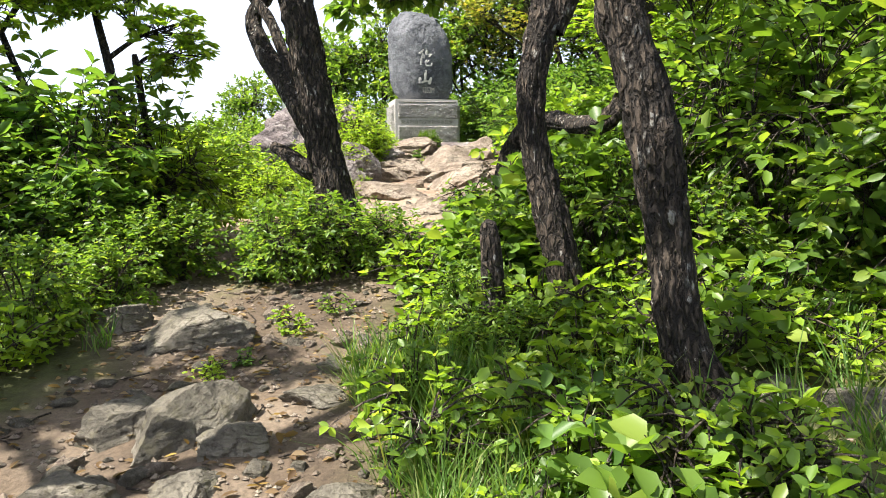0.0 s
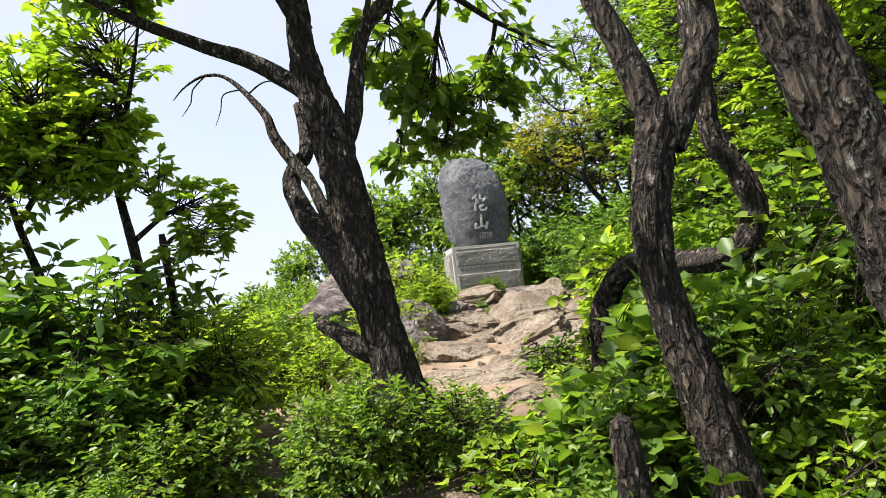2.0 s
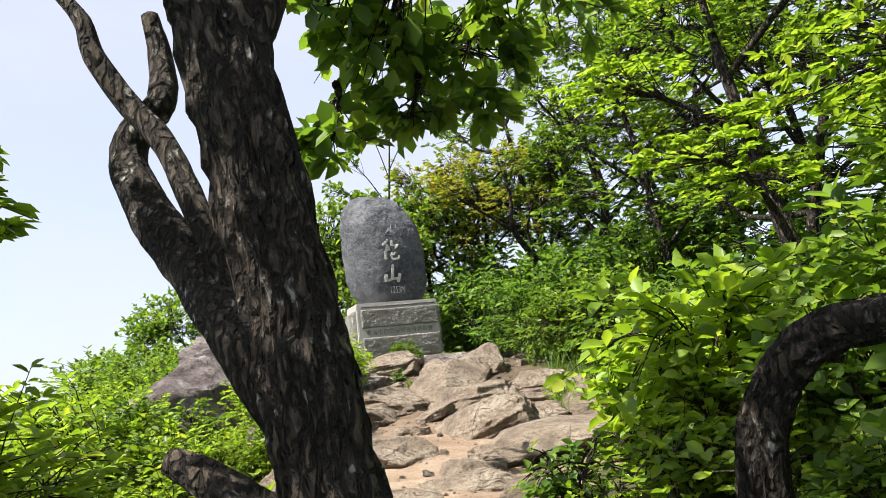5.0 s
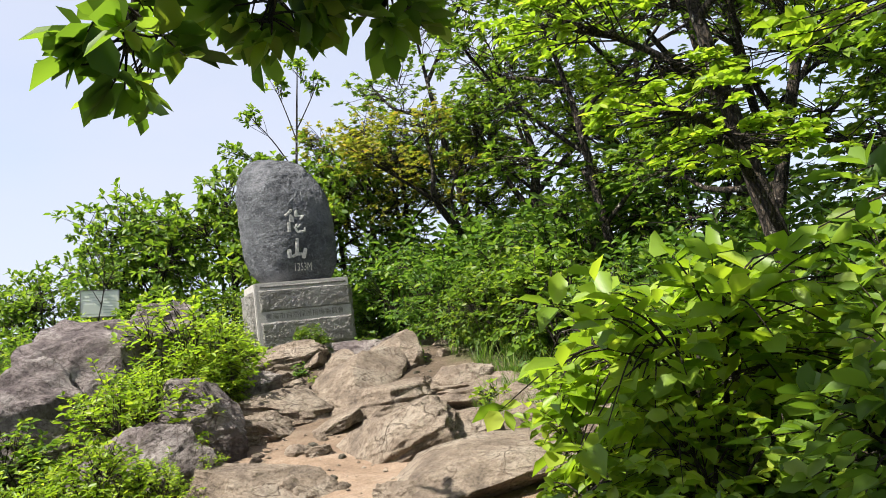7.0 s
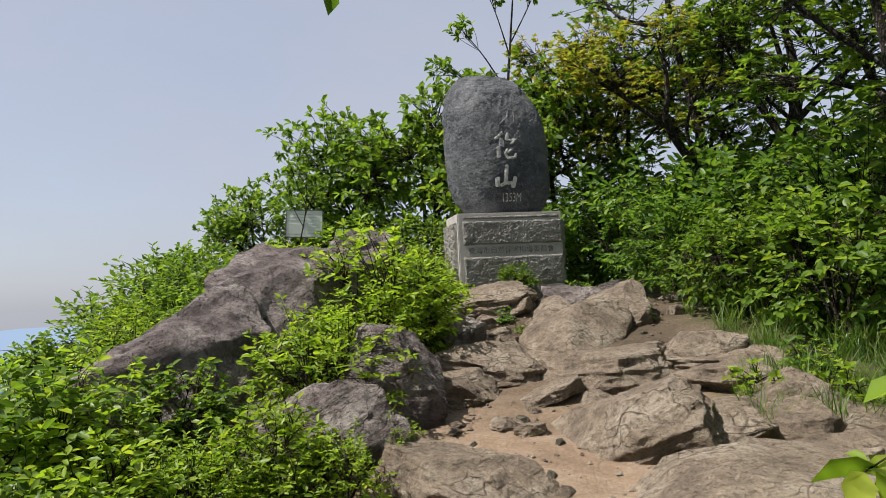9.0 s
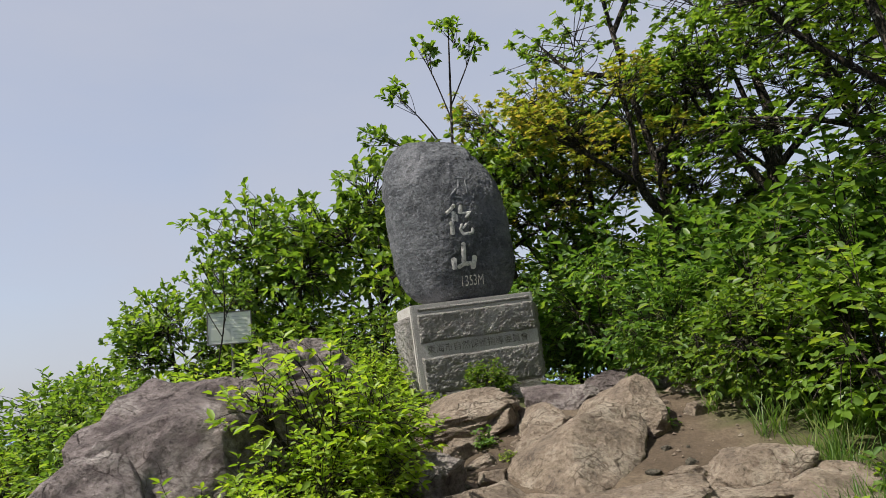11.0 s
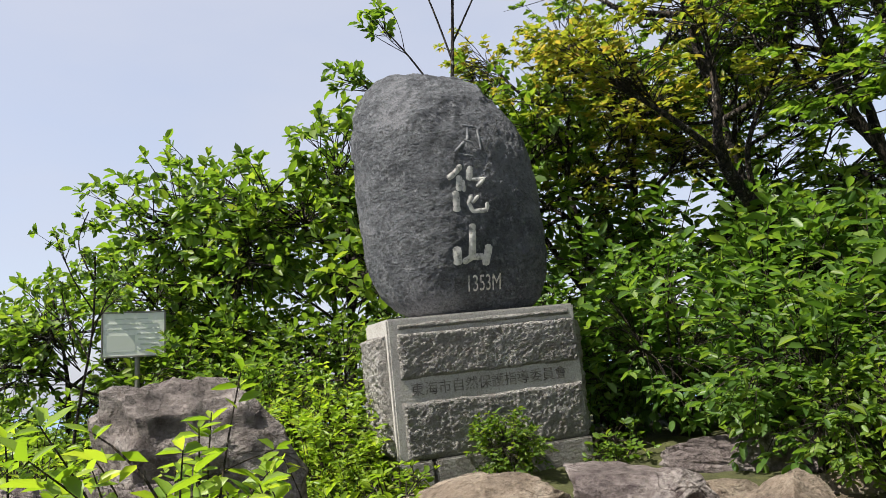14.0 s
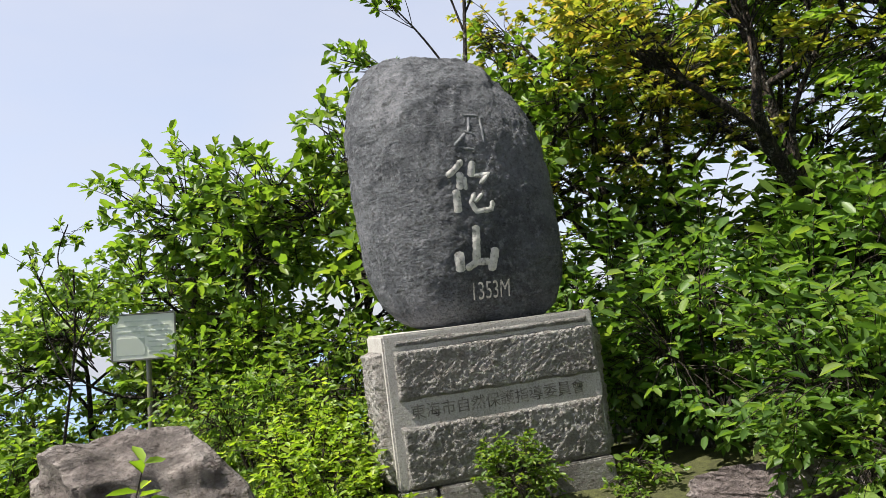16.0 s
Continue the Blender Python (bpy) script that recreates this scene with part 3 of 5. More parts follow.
M_PAINT, pn, pb = material("worn_white_paint", 0.85)
pn.links.new(ramp(pn, noise_node(pn, 26, 5, 0.7), [(0.36, (0.22, 0.215, 0.20)), (0.5, (0.52, 0.50, 0.46)), (0.7, (0.66, 0.64, 0.59))]), pb.inputs["Base Color"])
M_FAINT, pn, pb = material("nearly_worn_off_paint", 0.85)
pn.links.new(ramp(pn, noise_node(pn, 18, 5, 0.7), [(0.46, (0.125, 0.13, 0.14)), (0.6, (0.26, 0.26, 0.26))]), pb.inputs["Base Color"])
M_CARVED, pn, pb = material("dark_carved_letter", 0.95)
pn.links.new(ramp(pn, noise_node(pn, 20, 4, 0.6), [(0.35, (0.07, 0.06, 0.053)), (0.65, (0.30, 0.28, 0.25))]), pb.inputs["Base Color"])


def build_pedestal():
    root = new("stone_pedestal")
    root.matrix_world = pose(P_LEFT.x, P_LEFT.y, P_FOOT, 0, 0, P_YAW)
    h, w, d = P_TOP - P_FOOT, P_WIDE, P_DEEP
    bevelled("block", (w, d, h), (w / 2, d / 2, h / 2), M_GRANITE_FLAT, root, 0.012)
    rough_panel("upper_panel", w - 0.055, 0.31, 0.02, 2.0, root, pose(0.05, 0.003, 0.50), 7.5)
    rough_panel("lower_panel", w - 0.055, 0.365, 0.022, 9.0, root, pose(0.05, 0.003, 0.003), 7.5)
    rough_panel("top_band", w - 0.10, 0.055, 0.012, 5.0, root, pose(0.06, 0.002, 0.815), 11.0)
    rough_panel("side_panel", d - 0.08, h - 0.12, 0.06, 14.0, root, pose(-0.002, d - 0.02, 0.02, 0, 0, -90), 4.0)
    rough_panel("side_panel", d - 0.08, h - 0.12, 0.05, 24.0, root, pose(w + 0.002, 0.03, 0.02, 0, 0, 90), 4.0)
    rough_panel("back_panel", w - 0.10, h - 0.12, 0.05, 34.0, root, pose(w - 0.05, d + 0.002, 0.02, 0, 0, 180), 4.0)
    lettering("inscription", "\u6771\u6d77\u5e02\u81ea\u7136\u4fdd\u8b77\u6307\u5c0e\u59d4\u54e1\u6703", 0.092, M_CARVED, root, pose(w / 2 + 0.0, -0.001, 0.432, 90, 0, 0), 0.003, 1.0)
    bevelled("plinth_block", (0.22, d + 0.06, 0.24), (0.105, d / 2, -0.125), M_GRANITE, root, 0.01)
    bevelled("plinth_block", (w - 0.235, d + 0.06, 0.24), (0.235 + (w - 0.235) / 2, d / 2, -0.125), M_GRANITE, root, 0.01)
    return tagged(root, "pale granite pedestal with rough-hewn faces and a carved inscription band", "pedestal")


build_pedestal()


def rough_top(q):
    """Relief of the stone: broken and pitted over the crown, worn smooth down the face."""
    k = max(0.0, min(1.0, (q.z - 0.40 - 0.35 * q.x + 0.12 * noise.noise(q * 3)) / 0.16))
    broken = 0.03 * (abs(noise.noise(q * 4.2 + Vector((5, 2, 9)))) - 0.2) + 0.018 * noise.noise(q * 9) + 0.013 * noise.noise(q * 19)
    return k * broken + (1 - k) * 0.008 * noise.noise(q * 11)


def strokes(name, lines, mat, parent, surface):
    """Brush-drawn grooves filled with paint: lines of (x, z, width) in centimetres, laid onto the stone."""
    verts, faces = [], []
    for line in lines:
        pts = []
        for (xa, za, wa), (xb, zb, wb) in zip(line, line[1:]):
            n = max(3, int(math.hypot(xb - xa, zb - za) / 1.2))
            pts += [(xa + (xb - xa) * k / n, za + (zb - za) * k / n, wa + (wb - wa) * k / n) for k in range(n)]
        pts.append(line[-1])
        base = len(verts)
        for k, (x, z, w) in enumerate(pts):
            xa, za, _ = pts[max(0, k - 1)]
            xb, zb, _ = pts[min(len(pts) - 1, k + 1)]
            d = Vector((xb - xa, zb - za)).normalized()
            ends = 0.45 if k in (0, len(pts) - 1) else 1.0
            for side in (-1, -0.33, 0.33, 1):
                r = w * 0.5 * side * ends * (1 + 0.22 * noise.noise(Vector((x * 0.5, z * 0.5, side * 3))))
                px, pz = (x - d.y * r) / 100, (z + d.x * r) / 100
                hit = surface.ray_cast(Vector((px, -2, pz)), Vector((0, 1, 0)))[0]
                verts.append((px, (hit.y if hit else -0.3) - (0.006 if abs(side) < 0.5 else 0.002), pz))
        for k in range(len(pts) - 1):
            faces += [(base + k * 4 + j, base + k * 4 + 4 + j, base + k * 4 + 5 + j, base + k * 4 + 1 + j) for j in range(3)]
    return mesh_object(name, verts, faces, mat, parent)


def build_stone():
    bm = bmesh.new()
    bmesh.ops.create_icosphere(bm, subdivisions=7, radius=1)
    for v in bm.verts:
        p = v.co
        e = 0.44
        big = (abs(p.x) ** (2 / e) + abs(p.z) ** (2 / e)) ** (e / 2) + 1e-9
        flat = math.hypot(p.x, p.z) / big
        x, z, y = p.x * flat, p.z * flat, math.copysign(abs(p.y) ** 0.62, p.y)
        w = 0.642 * (1 - 0.07 * max(0, -z) ** 3 - 0.15 * max(0, z) ** 2)
        top = 1.035 - 0.20 * max(0, x) ** 2 - 0.10 * max(0, -x - 0.2) ** 2
        q = Vector((x * w - 0.05 * z, y * (0.30 - 0.07 * max(0, z) ** 2) + 0.5 * max(0, z - 0.25) ** 2 + 0.28 * max(0, -x - 0.1) ** 2, z * (top if z > 0 else 0.88 + 0.03 * x)))
        dents = 0.018 * noise.noise(q * 2.3 + Vector((3, 1, 7))) + 0.011 * noise.noise(q * 5) + rough_top(q) + 0.005 * noise.noise(q * 34) + 0.0035 * noise.noise(q * 70)
        v.co = q + p * dents
    root = new("monument_stone")
    ob = part("body", bm, M_STONE, root, smooth=True)
    from mathutils.bvhtree import BVHTree
    tree_of = BVHTree.FromPolygons([v.co[:] for v in ob.data.vertices], [p.vertices[:] for p in ob.data.polygons])
    up = pose(0, 0, 0, 90, 0, 0)
    strokes("upper_character", (((15.0, 42.7, 1.8), (15.1, 26.8, 1.8)), ((4.0, 46.4, 1.6), (13.4, 45.0, 1.6)), ((3.4, 33.4, 2.0), (-4.6, 25.4, 2.0)), ((3.2, 35.0, 1.6), (9.3, 32.3, 1.6)), ((-1.1, 24.3, 1.6), (8.2, 22.1, 1.6)), ((8.2, 44.4, 1.8), (5.9, 34.3, 1.8))), M_FAINT, root, tree_of)
    strokes("middle_character", (((-1.2, 15.9, 4.0), (-7.0, 10.2, 4.0), (-12.5, 6.4, 4.0)), ((-3.5, 8.8, 4.8), (-5.1, -2.4, 4.8)), ((-1.1, 5.6, 2.8), (-1.0, -2.8, 2.8)), ((-7.5, -2.1, 5.1), (-7.8, -16.6, 5.1)), ((5.5, 15.2, 4.8), (3.1, 5.1, 4.8)), ((5.3, 5.7, 3.0), (14.5, 6.3, 3.0), (8.3, 0.2, 3.0)), ((4.6, -4.6, 3.2), (1.0, -10.6, 3.2), (3.8, -16.5, 3.2), (13.8, -16.1, 3.2), (15.2, -10.5, 3.2)), ((9.3, -5.5, 2.6), (3.6, -10.9, 2.6))), M_PAINT, root, tree_of)
    strokes("lower_character", (((2.3, -25.1, 5.1), (0.1, -47.3, 5.1)), ((-10.7, -40.2, 5.9), (-10.4, -45.2, 5.9), (-10.4, -52.8, 5.9)), ((-7.0, -51.2, 4.4), (0.5, -47.6, 4.4), (9.2, -48.1, 4.4)), ((13.5, -39.8, 5.5), (11.8, -46.6, 5.5), (9.0, -54.0, 5.5))), M_PAINT, root, tree_of)
    lettering("height_mark", "1353M", 0.155, M_PAINT, root, pose(0.08, 0, -0.66) @ up, squeeze=0.62, surface=tree_of)
    root.matrix_world = pose(-0.42, 15.96, P_TOP + 0.85, 0, 0, P_YAW)
    return tagged(root, "upright dark grey summit stone with carved white characters", "stone monument")


build_stone()


# ---- trees that lean over the path ----
def tree(name, limbs, label, crowns=(), leaf=0.1, mat=None, seed=0):
    root = new(name)
    rng = np.random.default_rng(seed)
    for part_name, pts, radii, rough in limbs:
        v, f = tube(pts, radii, 60 if radii[0] > 0.07 else 20, rough, seed=len(part_name) + pts[0][0] * 7)
        mesh_object(part_name, v, f, M_BARK, root)
    spots = []
    for core, radii, count, start in crowns:
        t, p = cloud(rng, core, radii, count, leaf, 7, 0.25, start)
        t.append(tube([start, Vector(start).lerp(Vector(core), 0.5) + Vector((0.03, 0.02, 0.08)), core], [0.022, 0.015, 0.008], 7))
        v, f = joined(t)
        mesh_object("branch", v, f, M_BARK, root)
        spots += p
    if spots:
        v, f = leaf_mesh(rng, spots, leaf, 0.62, 0.14, 0.3)
        leaf_object("crown", v, f, mat or M_LEAF, root)
    return tagged(root, label, "tree")


tree("oak_tree", [
    ("trunk", [(-0.52, 6.1, 0.9), (-0.66, 6.08, 1.38), (-0.765, 6.05, 1.8), (-0.845, 6.05, 2.35), (-0.928, 6.05, 2.85), (-1.015, 6.1, 3.25), (-1.10, 6.1, 3.55), (-1.14, 6.1, 4.0), (-1.10, 6.1, 4.6), (-1.0, 6.1, 5.6)], [0.19, 0.145, 0.126, 0.117, 0.117, 0.118, 0.10, 0.08, 0.06, 0.02], 0.26),
    ("twisted_stem", [(-0.80, 6.08, 1.95), (-0.97, 6.18, 2.2), (-1.17, 6.5, 2.5), (-1.36, 6.7, 2.76), (-1.51, 6.88, 3.06), (-1.46, 6.9, 3.22), (-1.38, 6.9, 3.3), (-1.40, 7.0, 3.53), (-1.44, 7.0, 3.74)], [0.085, 0.085, 0.085, 0.08, 0.065, 0.06, 0.055, 0.05, 0.035], 0.15),
    ("dead_branch", [(-1.02, 6.34, 2.38), (-1.18, 6.52, 2.74), (-1.30, 6.62, 3.02), (-1.43, 6.68, 3.2), (-1.55, 6.68, 3.4), (-1.62, 6.7, 3.6), (-1.9, 6.8, 3.94), (-2.09, 6.8, 4.0), (-2.25, 6.8, 3.94), (-2.36, 6.8, 3.84)], [0.045, 0.045, 0.042, 0.042, 0.04, 0.03, 0.016, 0.012, 0.008, 0.003], 0.12),
    ("dead_twig", [(-1.8, 6.78, 3.84), (-1.95, 6.78, 3.82), (-1.98, 6.78, 3.7), (-2.03, 6.78, 3.58)], [0.006, 0.005, 0.004, 0.002], 0.1),
    ("dead_twig", [(-2.09, 6.8, 4.0), (-2.2, 6.8, 3.9), (-2.22, 6.8, 3.8), (-2.3, 6.8, 3.7)], [0.006, 0.006, 0.005, 0.002], 0.1),
    ("dead_twig", [(-1.75, 6.75, 3.78), (-1.62, 6.75, 3.86), (-1.48, 6.75, 3.84), (-1.36, 6.75, 3.78)], [0.008, 0.006, 0.004, 0.002], 0.1),
    ("broken_stub", [(-0.74, 6.05, 1.72), (-0.93, 6.05, 1.78), (-1.06, 6.1, 1.88), (-1.2, 6.16, 1.96)], [0.09, 0.07, 0.055, 0.04], 0.2),
    ("limb", [(-1.0, 6.1, 3.35), (-1.2, 6.1, 3.55), (-1.5, 6.08, 3.76), (-1.75, 6.0, 3.86), (-2.12, 5.8, 4.01), (-2.4, 5.7, 4.17)], [0.07, 0.062, 0.055, 0.045, 0.035, 0.02], 0.13),
    ("limb", [(-0.95, 6.1, 3.05), (-0.86, 6.15, 3.25), (-0.8, 6.2, 3.59), (-0.73, 6.2, 3.88), (-0.5, 6.2, 4.15), (-0.1, 6.3, 4.5)], [0.065, 0.06, 0.055, 0.05, 0.04, 0.02], 0.13),
    ("limb", [(-0.5, 6.2, 4.15), (-0.2, 6.7, 4.35), (0.2, 7.3, 4.3), (0.7, 7.8, 4.2)], [0.032, 0.028, 0.02, 0.01], 0.1),
    ("limb", [(-1.1, 6.1, 3.9), (-1.3, 5.9, 4.3), (-1.5, 5.6, 4.6)], [0.06, 0.045, 0.02], 0.12),
], "dark-barked leaning oak tree with a twisted second stem beside the path", [
    ((0.55, 7.75, 4.08), (0.5, 0.45, 0.38), 27, (0.2, 7.3, 4.3)),
    ((0.0, 7.75, 3.82), (0.42, 0.4, 0.34), 55, (0.2, 7.3, 4.3)),
    ((-0.45, 7.6, 3.75), (0.38, 0.4, 0.36), 50, (-0.2, 6.7, 4.35)),
    ((-0.72, 7.4, 3.95), (0.34, 0.3, 0.3), 36, (-0.2, 6.7, 4.35)),
    ((-0.75, 7.5, 3.3), (0.24, 0.22, 0.14), 16, (-0.7, 7.3, 3.5)),
    ((-1.08, 9.0, 3.7), (0.15, 0.15, 0.09), 7, (-0.45, 7.7, 3.95)),
    ((-0.35, 7.6, 3.42), (0.26, 0.22, 0.12), 16, (-0.3, 7.5, 3.6)),
    ((0.0, 7.6, 3.42), (0.2, 0.2, 0.1), 12, (0.05, 7.5, 3.6)),
    ((0.2, 7.0, 4.45), (0.6, 0.6, 0.3), 18, (-0.2, 6.7, 4.35)),
    ((-0.7, 6.9, 4.1), (0.4, 0.5, 0.35), 40, (-0.5, 6.2, 4.15)),
    ((-0.5, 6.0, 4.6), (0.8, 0.8, 0.35), 50, (-0.7, 6.2, 4.0)),
    ((-1.5, 5.5, 4.65), (0.8, 0.7, 0.3), 70, (-1.3, 5.9, 4.3)),
    ((-2.2, 5.6, 4.3), (0.55, 0.5, 0.22), 45, (-2.12, 5.8, 4.01)),
    ((-1.0, 6.2, 5.4), (0.9, 0.9, 0.4), 35, (-1.05, 6.1, 4.9)),
], 0.12, M_LEAF, 3)
tree("forked_tree", [
    ("trunk", [(0.95, 4.35, 0.6), (0.82, 4.4, 1.0), (0.722, 4.4, 1.4), (0.618, 4.4, 1.85), (0.615, 4.4, 2.15), (0.68, 4.4, 2.47), (0.70, 4.42, 2.6)], [0.14, 0.10, 0.09, 0.074, 0.076, 0.082, 0.075], 0.28),
    ("limb", [(0.70, 4.4, 2.42), (0.64, 4.4, 2.7), (0.58, 4.4, 2.9), (0.49, 4.4, 3.2), (0.4, 4.5, 4.2)], [0.066, 0.062, 0.056, 0.048, 0.02], 0.15),
    ("limb", [(0.72, 4.4, 2.42), (0.84, 4.4, 2.66), (0.92, 4.4, 2.83), (0.95, 4.4, 3.1), (1.1, 4.4, 4.0)], [0.066, 0.064, 0.058, 0.05, 0.02], 0.15),
], "dark-barked forked tree on the grassy bank of the path", [
    ((0.5, 4.5, 4.2), (0.9, 0.7, 0.35), 26, (0.42, 4.5, 4.0)),
    ((1.4, 4.6, 4.0), (0.8, 0.7, 0.4), 24, (1.05, 4.4, 3.7)),
], 0.11, M_LEAF, 5)
tree("leaning_tree", [
    ("trunk", [(1.33, 3.2, 0.4), (1.18, 3.2, 0.72), (1.055, 3.22, 1.0), (1.005, 3.24, 1.38), (0.945, 3.24, 1.78), (0.865, 3.24, 2.1), (0.785, 3.24, 2.37), (0.70, 3.24, 2.7), (0.6, 3.3, 3.6), (0.4, 3.4, 4.8)], [0.16, 0.11, 0.088, 0.078, 0.095, 0.078, 0.08, 0.075, 0.055, 0.02], 0.26),
    ("limb", [(0.7, 3.26, 3.0), (0.9, 3.4, 3.5), (1.3, 3.6, 4.1)], [0.05, 0.04, 0.02], 0.12),
], "grey-brown rough-barked tree leaning over the bank", [
    ((0.4, 3.3, 4.7), (0.8, 0.8, 0.4), 24, (0.5, 3.35, 4.2)),
    ((1.4, 3.7, 4.2), (0.7, 0.7, 0.35), 18, (1.1, 3.5, 3.8)),
], 0.11, M_LEAF, 7)
tree("bent_tree", [
    ("trunk", [(0.66, 6.7, 0.95), (0.63, 6.62, 1.5), (0.65, 6.56, 1.84), (0.78, 6.4, 2.07), (0.94, 6.12, 2.12), (1.08, 5.8, 2.05), (1.24, 5.5, 2.05), (1.38, 5.5, 2.25), (1.33, 5.5, 2.48), (1.22, 5.5, 2.7), (1.22, 5.5, 3.0), (1.19, 5.5, 3.4), (1.3, 5.6, 4.4)], [0.11, 0.09, 0.075, 0.072, 0.068, 0.066, 0.066, 0.064, 0.06, 0.056, 0.05, 0.042, 0.02], 0.28),
], "dark crooked tree whose trunk bends over level with the ground", [
    ((1.4, 5.7, 4.2), (0.8, 0.7, 0.5), 26, (1.25, 5.55, 3.8)),
], 0.1, M_LEAF, 9)
tree("tree_stump", [
    ("trunk", [(0.40, 4.22, 0.75), (0.385, 4.22, 1.1), (0.37, 4.22, 1.36), (0.365, 4.22, 1.42)], [0.075, 0.06, 0.05, 0.035], 0.2),
], "short weathered broken stump among green plants")
tree("cut_stump", [
    ("trunk", [(-0.06, 3.05, 0.42), (-0.055, 3.05, 0.58), (-0.05, 3.05, 0.64)], [0.035, 0.03, 0.028], 0.12),
], "thin sawn sapling stump at the edge of the path")


